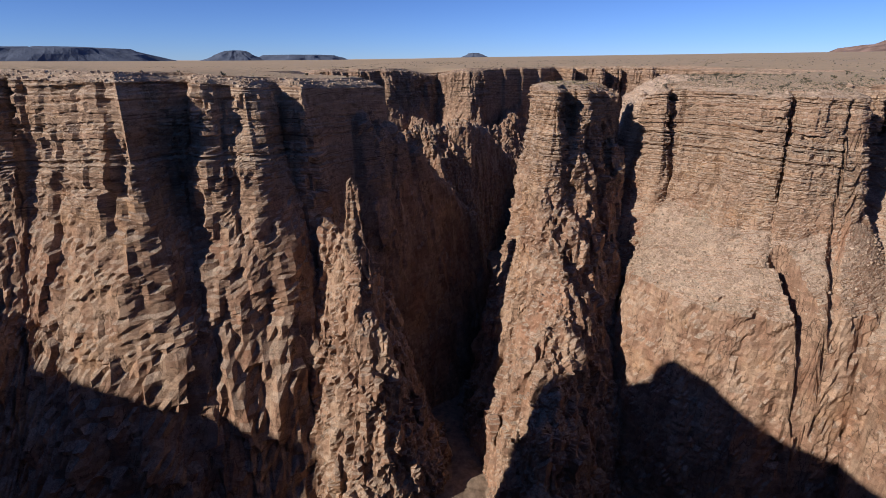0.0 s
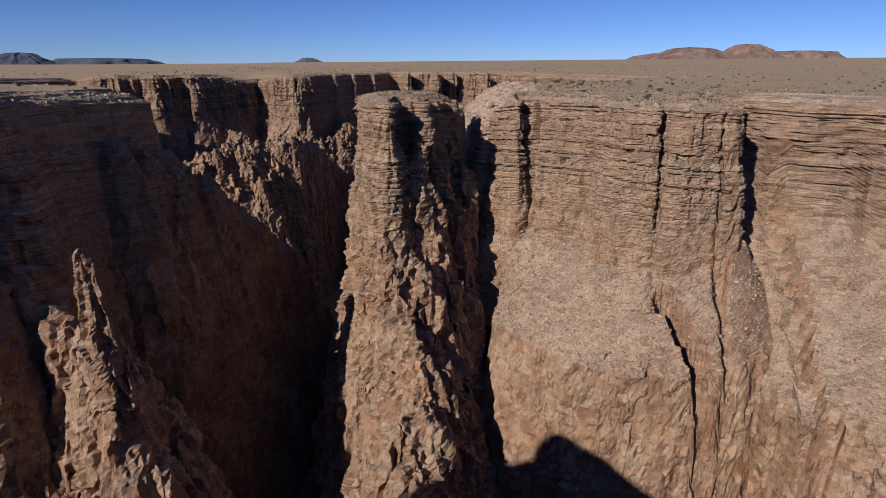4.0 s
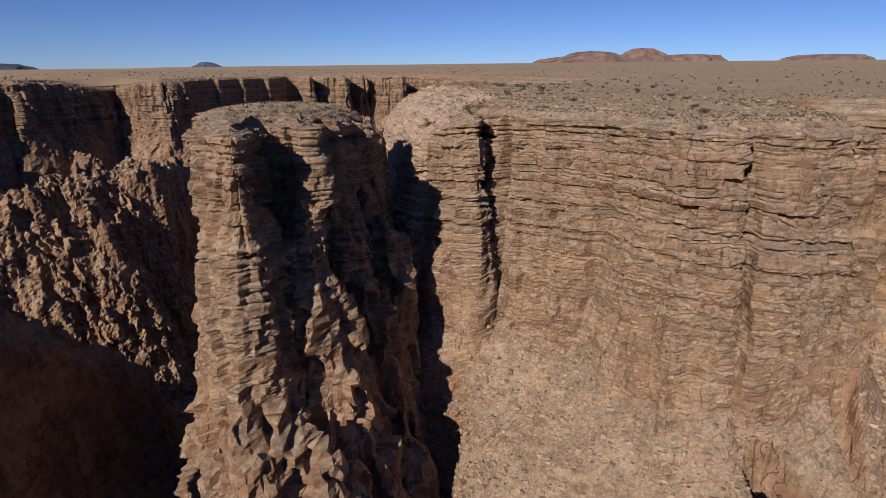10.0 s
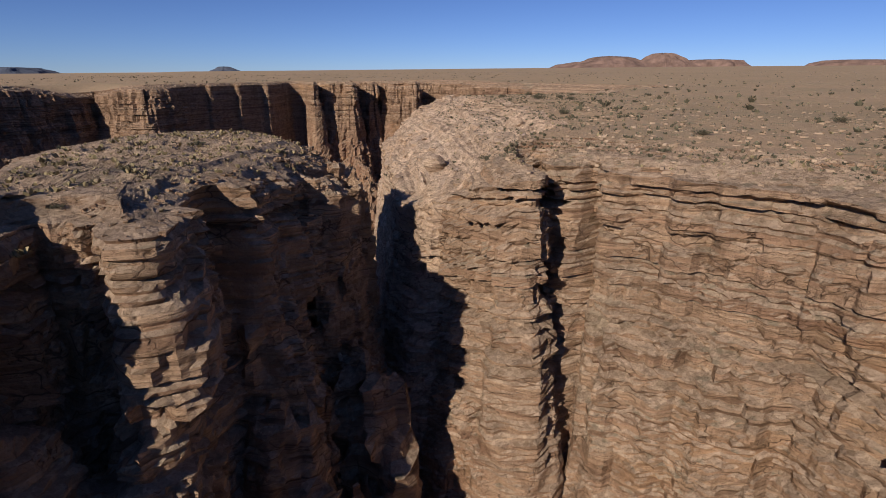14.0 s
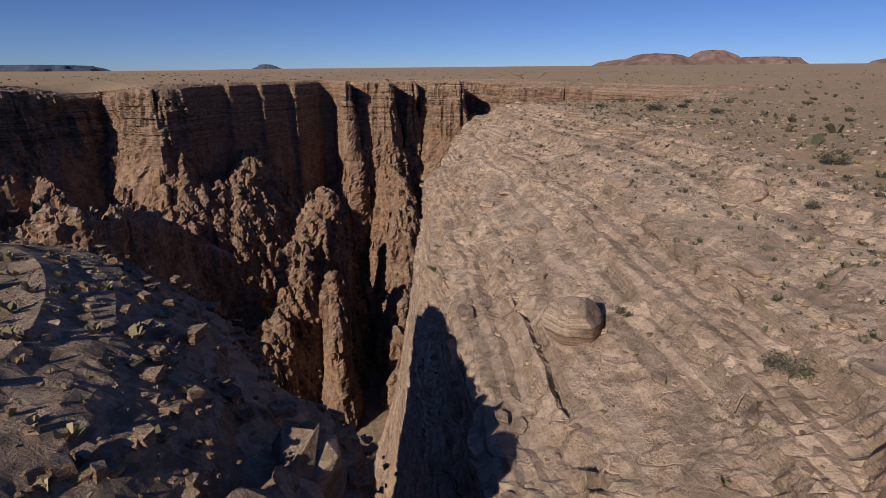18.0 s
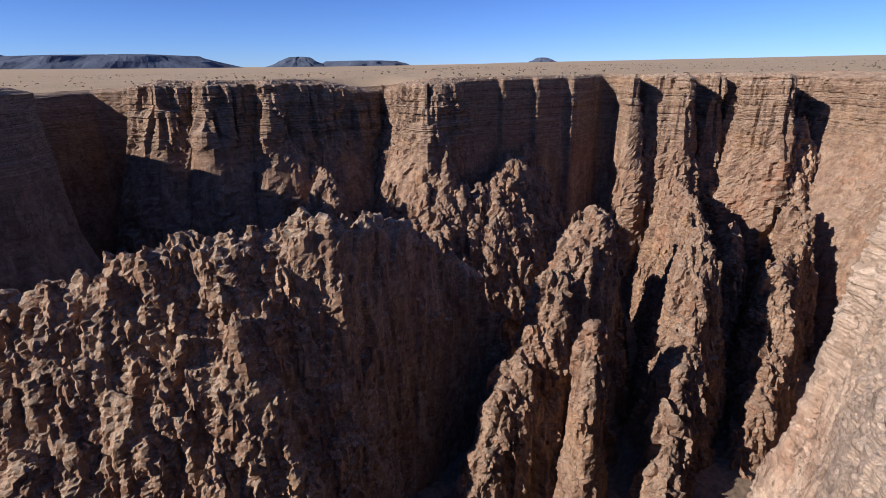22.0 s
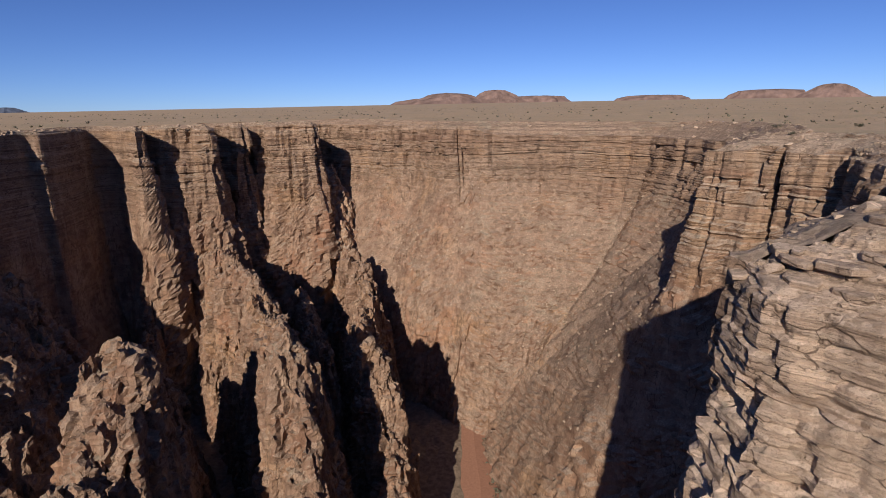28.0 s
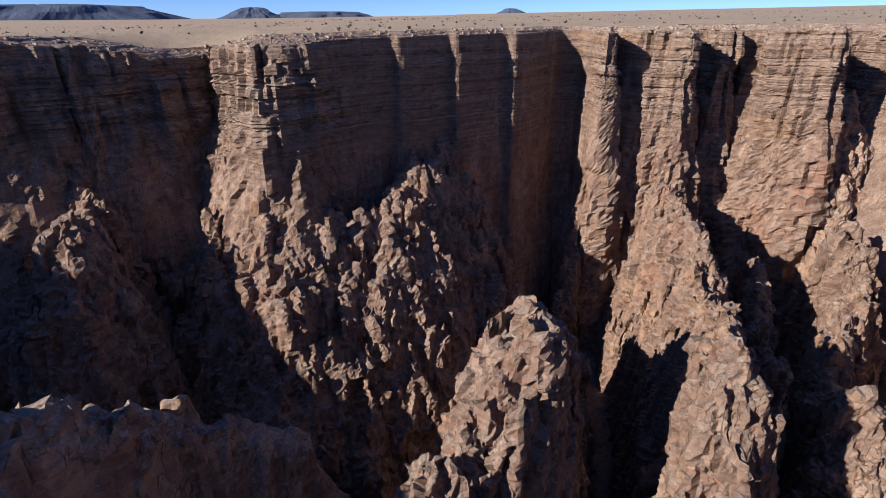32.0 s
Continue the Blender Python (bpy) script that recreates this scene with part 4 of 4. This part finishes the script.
rock_mass("rock_ridge", [[(-92, 258, -58), (-64, 268, -42), (-44, 278, -30), (-24.5, 288.7, -21), (-8, 296, -20)], [(-30, 285, -32), (-36, 270, -52), (-41, 255, -72)], [(-58, 270, -44), (-66, 256, -64)]], 2.6, 3.5, "broad rough brown rock ridge low in the gorge", "rock ridge", 205, res=0.72, rough=0.6, mat=ROCK)
rock_mass("rock_ridge", [[(-10, 295, -20), (0, 301, -18.5), (8, 305, -17.5)], [(1, 300, -20), (-2, 288, -44), (-5, 277, -74)], [(-10, 295, -24), (-16, 284, -48), (-21, 274, -74)]], 5.0, 3.0, "jagged sheer end of a brown rock ridge", "rock ridge", 206, res=0.7, rough=0.6, mat=ROCK)
# crest fitted to the camera's view, depths chosen so its face stays in shade
rock_mass("rock_ridge", [[(6, 303, -19), (12.3, 304.1, -17.4), (17.5, 314.0, -19.4), (23.2, 323.8, -23.9), (31.4, 335.8, -31.5), (41.0, 344.1, -44.1), (46.6, 346.7, -56.8), (48.7, 344.9, -67.2)]], 9.0, 2.6, "dark back of a rock ridge in the shade", "rock ridge", 236, res=0.75, rough=0.55, small=0.6, mat=ROCK)
rock_mass("rock_lump", [[(-12, 376, -25), (-18, 390, -28), (-27, 404, -17)]], 3.5, 4.0, "grey broken rock lump under the jutting cliff", "rock ridge", 208, res=0.85, rough=0.9)
for crests, seed in (([[(18, 409, -10), (22, 401, -25), (26, 386, -47), (28, 366, -76)], [(20, 402, -23), (36, 407, -32), (50, 416, -29)]], 206), ([[(56, 440, -15), (54, 428, -20), (48, 414, -28), (44, 396, -49), (42, 376, -76)], [(36, 404, -33), (35, 388, -54), (35, 370, -78)]], 216),
                     ([[(7, 414, -11), (5, 398, -39), (4, 382, -66)]], 218)):
    rock_mass("rock_rib", crests, 2.2, 4.0, "broken brown rib below the pale headland", "rock ridge", seed, res=0.85, rough=0.8, group="ribs below the headland")
for crests, seed in (([[(-57, 386, -11), (-51, 374, -39), (-45, 362, -62)]], 207), ([[(-38, 396, -13), (-31, 388, -33), (-27, 376, -54)]], 227), ([[(-85, 386, -17), (-80, 373, -47)], [(-70, 388, -15), (-66, 374, -43)]], 228)):
    rock_mass("rock_rib", crests, 3.5, 3.5, "broken brown rib below the jutting cliff", "rock ridge", seed, res=0.95, rough=0.8, group="ribs below the jutting cliff")

# ---------------------------------------------------------------- far mesas


def far_mesa(name, az, dist, width, tall, rings, label, color, seed):
    """A table mountain on the skyline."""
    cx, cy = 60 + dist * math.sin(radians(az)), 220 + dist * math.cos(radians(az))
    a = np.linspace(0, 2 * math.pi, 96, endpoint=False)
    zg = plateau(np.array([cx]), np.array([cy]))[0] - 6
    rows = []
    for f, zf in rings:
        rad = width / 2 * f * (0.8 + 0.5 * (rough3(np.cos(a) * 2 + 5, np.sin(a) * 2 + 5, 0 * a, 3, seed) - 0.3)) * (1 + 0.07 * np.sin(a * 7 + seed + 9 * zf))
        u, v = np.cos(a) * rad, np.sin(a) * rad * 0.5
        al = radians(-az)
        rows.append(np.column_stack([cx + u * math.cos(al) - v * math.sin(al), cy + u * math.sin(al) + v * math.cos(al), zg + zf * tall + (rough3(np.cos(a) * 6, np.sin(a) * 6, 0 * a + zf, 3, seed + 2) - 0.5) * tall * 0.18]))
    rows = np.array(rows)
    thing = tagged(new(name), label, "mesa")
    thing.location = (cx, cy, zg)
    split = len(rings) // 2
    for kind, sub in (("slope", rows[:split + 1]), ("cap", rows[split:])):
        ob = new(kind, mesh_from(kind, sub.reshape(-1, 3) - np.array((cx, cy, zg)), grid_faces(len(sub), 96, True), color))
        ob.parent = thing
    return thing


RED = plain_material("red mesa rock", (0.18, 0.12, 0.098), 0.95, 0.4, 0.02)
# far hills carry the blue of distance haze in their base colour
BLUE = plain_material("far hill with painted haze", (0.085, 0.10, 0.135), 1.0, 0.15, 0.006)
MESA = ((1.6, 0), (1.2, 0.35), (0.9, 0.62), (0.66, 0.86), (0.5, 0.97), (0.3, 1.0), (0.02, 1.03))
LOW = ((1.2, 0), (1.0, 0.5), (0.8, 0.9), (0.4, 1.0), (0.02, 1.0))
RANGE = "mesas on the skyline"
for az, dist, wide, tall, rings, mat, seed, label in (
        (43.5, 3900, 960, 46, LOW, RED, 1, "low red mesa on the skyline"), (40.8, 3700, 460, 70, MESA, RED, 2, "flat red mesa on the skyline"),
        (45.7, 3700, 300, 82, MESA, RED, 3, "small red mesa with a stepped top"), (50.0, 3800, 420, 46, LOW, RED, 4, "small low red hill on the skyline"),
        (75.0, 3600, 220, 72, MESA, RED, 5, "small far mesa on the skyline"), (70.5, 3700, 420, 52, LOW, RED, 6, "low far red hill on the skyline"), (61.0, 3800, 420, 36, LOW, RED, 12, "low far red hill on the skyline"),
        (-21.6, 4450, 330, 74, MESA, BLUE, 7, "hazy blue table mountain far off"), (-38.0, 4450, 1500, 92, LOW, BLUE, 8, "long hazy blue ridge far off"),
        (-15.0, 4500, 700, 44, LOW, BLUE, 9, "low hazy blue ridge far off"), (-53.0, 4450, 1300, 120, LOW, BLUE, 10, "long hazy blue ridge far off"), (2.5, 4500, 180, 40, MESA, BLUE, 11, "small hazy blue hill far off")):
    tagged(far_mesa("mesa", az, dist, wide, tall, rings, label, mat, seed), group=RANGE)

# ---------------------------------------------------------------- stones, boulders, slabs and scrub
rng = np.random.default_rng(77)
LUMP = np.array([(x, y, z) for x in (-0.75, 0.75) for y in (-0.75, 0.75) for z in (-0.75, 0.75)])
LUMP_FACES = np.array([(0, 1, 3), (0, 3, 2), (4, 6, 7), (4, 7, 5), (0, 4, 5), (0, 5, 1), (2, 3, 7), (2, 7, 6), (0, 2, 6), (0, 6, 4), (1, 5, 7), (1, 7, 3)])
section = np.array([marks[min(i, len(marks) - 1)] for i in which])


def on_wall(keys, row0, row1, count):
    """Random places on the walls between two rows."""
    cols = np.flatnonzero(np.isin(section, keys))
    c = rng.choice(cols[:-1], count)
    r = rng.integers(row0, row1, count)
    u, v = rng.random((2, count, 1))
    return (walls[r, c] * (1 - u) + walls[r, (c + 1) % len(s_rim)] * u) * (1 - v) + walls[r + 1, c] * v


def footing(x, y):
    """The height of what one stands on beside the rim."""
    rows = walls[:ZONES[0] + 8]
    near = np.hypot(rows[..., 0] - x, rows[..., 1] - y)
    k = near.argmin()
    z = plateau(np.array([float(x)]), np.array([float(y)]))[0]
    inner = inside(brink[:, :2], np.array([float(x)]), np.array([float(y)]))[0]
    return float(rows[..., 2].ravel()[k]) if inner else float(z)


def stones(name, places, sizes, flat, mat, label, category="stones"):
    """Loose stones, each a broken lump, in one mesh."""
    k = len(places)
    shape = LUMP[None] * (0.55 + 0.9 * rng.random((k, 8, 3))) * sizes[:, None, None] * 0.5
    shape = shape * np.stack([0.8 + 0.6 * rng.random(k), 0.7 + 0.4 * rng.random(k), flat * (0.7 + 0.6 * rng.random(k))], 1)[:, None, :]
    a = rng.random(k) * 6.283
    ca, sa = np.cos(a)[:, None], np.sin(a)[:, None]
    turned = np.stack([shape[..., 0] * ca - shape[..., 1] * sa, shape[..., 0] * sa + shape[..., 1] * ca, shape[..., 2]], -1)
    verts = turned + places[:, None, :] + np.array([0, 0, 0.18])[None, None] * (sizes * flat)[:, None, None]
    faces = LUMP_FACES[None] + (np.arange(k) * 8)[:, None, None]
    return tagged(new(name, mesh_from(name, verts.reshape(-1, 3), faces.reshape(-1, 3), mat)), label, category, kind="stuff")


def stone_material():
    n = Nodes("loose stone")
    g = n.t.nodes.new("ShaderNodeNewGeometry")
    c = n.ramp(g.outputs["Random Per Island"], (0.0, (0.22, 0.16, 0.11)), (0.4, (0.34, 0.25, 0.175)), (0.8, (0.41, 0.305, 0.215)), (1.0, (0.48, 0.365, 0.265)))
    f = n.noise(n.pos, 5.0, 5, 0.7)
    c = n.mix(n.between(f, 0.45, 0.7, 0.0, 0.5), c, (0.30, 0.21, 0.14))
    return n.done(c, 0.93, (f, 0.06))


def leaf_material(name, dark, light):
    n = Nodes(name)
    g = n.t.nodes.new("ShaderNodeNewGeometry")
    c = n.mix(g.outputs["Random Per Island"], dark, light)
    return n.done(c, 0.8)


STONE = stone_material()
LEAF = leaf_material("grey-green desert leaf", (0.052, 0.048, 0.032), (0.165, 0.15, 0.10))
DRY = leaf_material("dry desert grass", (0.16, 0.13, 0.07), (0.34, 0.28, 0.16))
STEM = plain_material("dry stem", (0.17, 0.12, 0.08), 0.9, 0.3, 6.0)
SHOULDER_ROWS, TALUS = ZONES[0], ZONES[0] + ZONES[1]
draw = lambda k, lo, hi: lo + (hi - lo) * rng.random(k) ** 3
stones("talus_stones", on_wall(("right", "east"), TALUS + 2, TALUS + 78, 10000), draw(10000, 0.14, 0.8), 0.75, STONE, "pale broken stones on the rubble slope")
stones("talus_stones", on_wall(("bowl", "corner", "gully"), TALUS - 4, TALUS + 84, 5000), draw(5000, 0.15, 0.8), 0.75, STONE, "pale broken stones lying in the rock bowl")
stones("ledge_stones", on_wall(("shoulder", "nose"), 0, SHOULDER_ROWS - 1, 6000), draw(6000, 0.05, 0.28), 0.6, STONE, "flat loose stones on the rock slope")
stones("rim_stones", on_wall(("right", "bowl", "gully", "corner"), 0, SHOULDER_ROWS - 1, 6000), draw(6000, 0.08, 0.5), 0.55, STONE, "loose stones along the sunlit rim")
stones("rim_stones", on_wall(("left", "spur", "buttress", "head", "dark", "column"), 0, SHOULDER_ROWS - 2, 4000), draw(4000, 0.25, 1.0), 0.6, STONE, "loose stones along the far rim")
top_at = np.column_stack([rng.uniform(25, 50, 4000), rng.uniform(140, 187, 4000)])
ring = np.array(BUTTE_LINE)
top_at = top_at[inside((ring - ring.mean(0)) * 0.78 + ring.mean(0), top_at[:, 0], top_at[:, 1])]
cap = np.empty(len(butte.data.vertices) * 3)
butte.data.vertices.foreach_get("co", cap)
cap = cap.reshape(-1, 3)
cap = cap[cap[:, 2] > 5.5]
cap_z = np.array([cap[((cap[:, 0] - x) ** 2 + (cap[:, 1] - y) ** 2).argmin(), 2] for x, y in top_at])
stones("cap_stones", np.column_stack([top_at, cap_z - 0.02]), draw(len(top_at), 0.05, 0.24), 0.7, STONE, "broken stones on the flat top of the butte")

butte_rows = np.empty(len(butte.data.vertices) * 3)
butte.data.vertices.foreach_get("co", butte_rows)
butte_rows = butte_rows.reshape(-1, 3)
lee_at = butte_rows[(butte_rows[:, 2] > -9) & (butte_rows[:, 2] < 7.6) & (butte_rows[:, 0] + 0.25 * butte_rows[:, 1] > 87)]
lee_at = lee_at[rng.choice(len(lee_at), 4500)] + rng.normal(size=(4500, 3)) * np.array([0.3, 0.3, 0.05])
stones("lee_stones", lee_at, draw(4500, 0.08, 0.5), 0.8, ROCK, "broken rock rubble on the shaded side of the butte")
rim_at = cap[cap[:, 2] < 8.0]
rim_at = rim_at[rng.choice(len(rim_at), 900)]
stones("cap_stones", rim_at, draw(900, 0.08, 0.36), 0.7, ROCK, "broken rock along the edge of the butte")

edge_x, edge_y = rng.uniform(55, 150, 30000), rng.uniform(112, 270, 30000)
back_from = np.full(30000, 1e9)
for px, py in brink[np.isin(section, ("right", "shoulder", "nose", "gully"))][::6, :2]:
    back_from = np.minimum(back_from, np.hypot(edge_x - px, edge_y - py))
keep = (rng.random(30000) < np.exp(-back_from / 14)) & ~inside(brink[::4, :2], edge_x, edge_y)
edge_x, edge_y = edge_x[keep], edge_y[keep]
edge_at = np.column_stack([edge_x, edge_y, plateau(edge_x, edge_y)])
stones("rim_stones", edge_at, draw(len(edge_at), 0.08, 0.5), 0.5, STONE, "loose stones strewn over the soil behind the rim")

# slabs broken from the thin beds of the slope
def slab_mesh(sides, seed):
    r = np.random.default_rng(seed)
    a = np.sort(np.linspace(0, 6.283, sides, endpoint=False) + r.uniform(-0.25, 0.25, sides))
    rad = r.uniform(0.75, 1.05, sides)
    rings = [np.column_stack([np.cos(a) * rad * f, np.sin(a) * rad * f * 0.62, np.full(sides, z)]) for f, z in ((0.9, -1.0), (1.0, -0.7), (1.02, 0.6), (0.93, 1.0))]
    v = np.concatenate(rings)
    bm = bmesh.new()
    vs = [bm.verts.new(p) for p in v]
    for k in range(3):
        for i in range(sides):
            j = (i + 1) % sides
            bm.faces.new((vs[k * sides + i], vs[k * sides + j], vs[(k + 1) * sides + j], vs[(k + 1) * sides + i]))
    bm.faces.new(vs[3 * sides:])
    bm.faces.new(vs[:sides][::-1])
    me = bpy.data.meshes.new("slab")
    bm.to_mesh(me)
    bm.free()
    me.materials.append(PALE)
    return me


SLABS = [slab_mesh(6 + k % 3, 500 + k) for k in range(6)]
for key, count, big in (("shoulder", 60, 0.9), ("nose", 70, 1.4)):
    spots = on_wall((key,), 14, SHOULDER_ROWS + 4, count)
    wall = bpy.data.objects["canyon_wall_" + key]
    cols = np.flatnonzero(section == key)
    for k, p in enumerate(spots):
        near = cols[np.hypot(rim_line[cols, 0] - p[0], rim_line[cols, 1] - p[1]).argmin()]
        along = math.degrees(math.atan2(tang[near, 1], tang[near, 0]))
        size = big * (0.4 + 0.8 * rng.random() ** 2)
        ob = new("slab", SLABS[k % 6])
        ob.parent = wall
        ob.matrix_world = pose(p[0], p[1], p[2] + 0.02, rng.uniform(-7, 7), rng.uniform(-5, 5), along + rng.uniform(-14, 14)) @ Matrix.Diagonal((size, size, 0.10 + 0.12 * rng.random(), 1))


def boulder(seed):
    """A weathered block with flat broken faces."""
    r = np.random.default_rng(seed)
    bm = bmesh.new()
    bmesh.ops.create_icosphere(bm, subdivisions=3, radius=1.0)
    cuts = [(Vector(r.normal(size=3)).normalized(), r.uniform(0.55, 0.85)) for _ in range(11)]
    for v in bm.verts:
        for nrm, d in cuts:
            over = v.co.dot(nrm) - d
            if over > 0:
                v.co -= nrm * over * 0.93
        c = v.co
        v.co *= 1 + 0.10 * (float(rough3(np.array([c.x * 2 + 9]), np.array([c.y * 2 + 9]), np.array([c.z * 5 + 9]), 3, seed)[0]) - 0.5)
        v.co.z *= 0.72
    me = bpy.data.meshes.new("boulder")
    bm.to_mesh(me)
    bm.free()
    me.materials.append(PALE)
    return me


BOULDERS = [boulder(900 + k) for k in range(5)]
spots = np.concatenate([on_wall(("shoulder",), 10, 68, 8), on_wall(("nose",), 4, 68, 12), on_wall(("right",), 2, 60, 5), on_wall(("bowl", "gully"), 4, 68, 22)])
for k, p in enumerate(spots):
    size = 0.35 + 0.75 * rng.random() ** 2
    ob = new("boulder", BOULDERS[k % 5])
    ob.matrix_world = pose(p[0], p[1], p[2] + 0.3 * size, rng.uniform(-15, 15), rng.uniform(-15, 15), rng.uniform(0, 360)) @ Matrix.Diagonal((size * rng.uniform(0.9, 1.4), size, size * rng.uniform(0.7, 1.1), 1))
    tagged(ob, "weathered tan boulder lying on the rock ledges", "boulder", "boulders by the rim")
lean_z = footing(63.2, 176.4)
ob = new("boulder", BOULDERS[1])
ob.matrix_world = pose(63.2, 176.4, lean_z + 0.7, 24, 8, 40) @ Matrix.Diagonal((1.7, 1.2, 1.5, 1))
tagged(ob, "large leaning tan boulder over a dark hollow", "boulder", "boulders by the rim")


def shrub(seed, tall):
    """A low desert bush: bare stems and a loose crown of small leaves."""
    r = np.random.default_rng(seed)
    thing = tagged(new("desert_shrub"), "low grey-green desert shrub on bare soil", "shrub", "shrubs on the tableland")
    sv, sf, lv, lf = [], [], [], []
    for _ in range(16):
        a, lean = r.uniform(0, 6.283), r.uniform(0.25, 1.1)
        tip = np.array([math.cos(a) * lean, math.sin(a) * lean, 1.0]) * tall * r.uniform(0.6, 1.0) / math.sqrt(1 + lean * lean) * 1.15
        side = np.array([-math.sin(a), math.cos(a), 0]) * 0.025 * tall
        upw = np.array([0, 0, 0.03 * tall])
        b = len(sv)
        sv += [side, -side, upw, tip]
        sf += [(b, b + 1, b + 3), (b + 1, b + 2, b + 3), (b + 2, b, b + 3)]
        for _ in range(42):
            c = tip * r.uniform(0.45, 1.08) + r.normal(size=3) * 0.13 * tall
            c[2] = max(c[2], 0.05 * tall)
            u, w = r.normal(size=(2, 3)) * 0.055 * tall
            b = len(lv)
            lv += [c - u, c + w, c + u]
            lf += [(b, b + 1, b + 2)]
    for kind, v, f, mat in (("stems", sv, sf, STEM), ("foliage", lv, lf, LEAF)):
        ob = new(kind, mesh_from(kind, np.array(v), f, mat))
        ob.parent = thing
    return thing


bushes = [shrub(40 + k, 1.0) for k in range(4)]
SPOTS = ((65.5, 165, 0.7), (65.4, 169, 0.8), (83, 181, 0.9), (122, 251, 1.1), (176, 284, 1.2), (199, 279, 1.4), (102, 230, 1.0), (109, 226, 1.5), (95, 215, 0.8), (140, 226, 1.2), (214, 299, 1.3), (116, 228, 1.0),
         (74, 132, 0.7), (76, 130, 0.8), (81, 134, 0.9), (79.5, 156.5, 0.7), (81, 139, 0.6), (85, 139, 0.8), (78, 136, 0.6), (109, 215, 1.0), (75, 176, 0.7), (63.5, 194.6, 0.6), (65.4, 176, 0.5),
         (128, 240, 0.9), (150, 250, 1.0), (112, 200, 0.8), (96, 150, 0.8), (104, 160, 0.9), (130, 170, 1.0), (160, 240, 1.1), (36, 160, 0.5), (40, 172, 0.6), (34, 152, 0.5))
for k, (x, y, size) in enumerate(SPOTS):
    z = cap[((cap[:, 0] - x) ** 2 + (cap[:, 1] - y) ** 2).argmin(), 2] if x < 50 else footing(x, y)
    m = pose(x, y, z - 0.05, 0, 0, 71 * k) @ Matrix.Diagonal((size * 1.15, size * 1.15, size * 0.8, 1))
    if k < 4:
        bushes[k].matrix_world = m
    else:
        copy_thing(bushes[k % 4], m)


def clumps(name, places, sizes, mat, label, blades=6):
    """Tufts and far scrub: sprays of leaning blades in one mesh."""
    k = len(places)
    a = rng.random((k, blades)) * 6.283
    out = 0.25 + 0.75 * rng.random((k, blades))
    root = np.stack([np.cos(a) * out * 0.3, np.sin(a) * out * 0.3, 0 * a - 0.05], -1)
    tip = np.stack([np.cos(a) * out, np.sin(a) * out, 0.35 + 0.6 * rng.random((k, blades))], -1)
    side = np.stack([-np.sin(a), np.cos(a), 0.4 * rng.random((k, blades))], -1) * 0.34
    v = np.stack([root - side * 0.6, root + side, tip, root * 0.5 + tip * 0.6 + side * 1.3], 2) * (sizes * 0.6)[:, None, None, None] + places[:, None, None, :]
    base = (np.arange(k * blades) * 4)[:, None]
    faces = np.concatenate([base + np.array([0, 1, 2]), base + np.array([1, 3, 2])])
    return tagged(new(name, mesh_from(name, v.reshape(-1, 3), faces, mat)), label, "scrub", kind="stuff")


def on_land(count, far, power):
    r = 40 + (far - 40) * rng.random(count) ** power
    a = rng.uniform(0, 6.283, count)
    x, y = 70 + r * np.sin(a), 230 + r * np.cos(a)
    keep = ~inside(brink[::4, :2], x, y)
    x, y = x[keep], y[keep]
    patch = rough3(x / 40, y / 40, 0 * x, 3, 88)
    keep = patch > 0.40
    x, y = x[keep], y[keep]
    return np.column_stack([x, y, plateau(x, y)])


spread = on_land(12000, 900, 0.8)
clumps("scrub", spread, draw(len(spread), 0.4, 2.0), LEAF, "sparse grey-green scrub dotted over the tableland")
spread = edge_at[::2] + np.array([0.6, 0.5, 0.0])
clumps("scrub", spread, draw(len(spread), 0.2, 0.7), LEAF, "small grey scrub behind the rim")
spread = on_land(12000, 330, 0.7)
clumps("dry_grass", spread, draw(len(spread), 0.2, 0.6), DRY, "tufts of dry yellow grass on the tableland")
spread = np.column_stack([top_at, cap_z])[::2]
clumps("dry_grass", spread, draw(len(spread), 0.2, 0.7), DRY, "dry tufts on the flat top of the butte")
spread = on_wall(("shoulder", "right"), 0, 40, 2600)
clumps("scrub", spread, draw(len(spread), 0.15, 0.55), LEAF, "small grey-green tufts among the pale ledges")
spread = on_wall(("right", "east", "bowl", "corner", "shoulder"), 2, 60, 1500)
clumps("dry_grass", spread, draw(len(spread), 0.15, 0.5), DRY, "tufts of dry grass between the ledges")
spread = on_wall(("right", "east", "bowl", "corner"), TALUS, TALUS + 76, 2200)
clumps("scrub", spread, draw(len(spread), 0.15, 0.6), LEAF, "low grey-green scrub on the rubble slopes", 12)
spread = np.stack([np.array([(148 + 40 * f) for f in rng.random(150)]), np.zeros(150), np.full(150, FLOOR)], 1)
spread[:, 1] = np.interp(spread[:, 0], bank[::-1, 0], bank[::-1, 1]) - rng.uniform(4, 9, 150)
clumps("bank_scrub", spread, draw(150, 0.8, 2.4), LEAF, "dark green bushes along the river bed", 14)

bpy.context.view_layer.update()
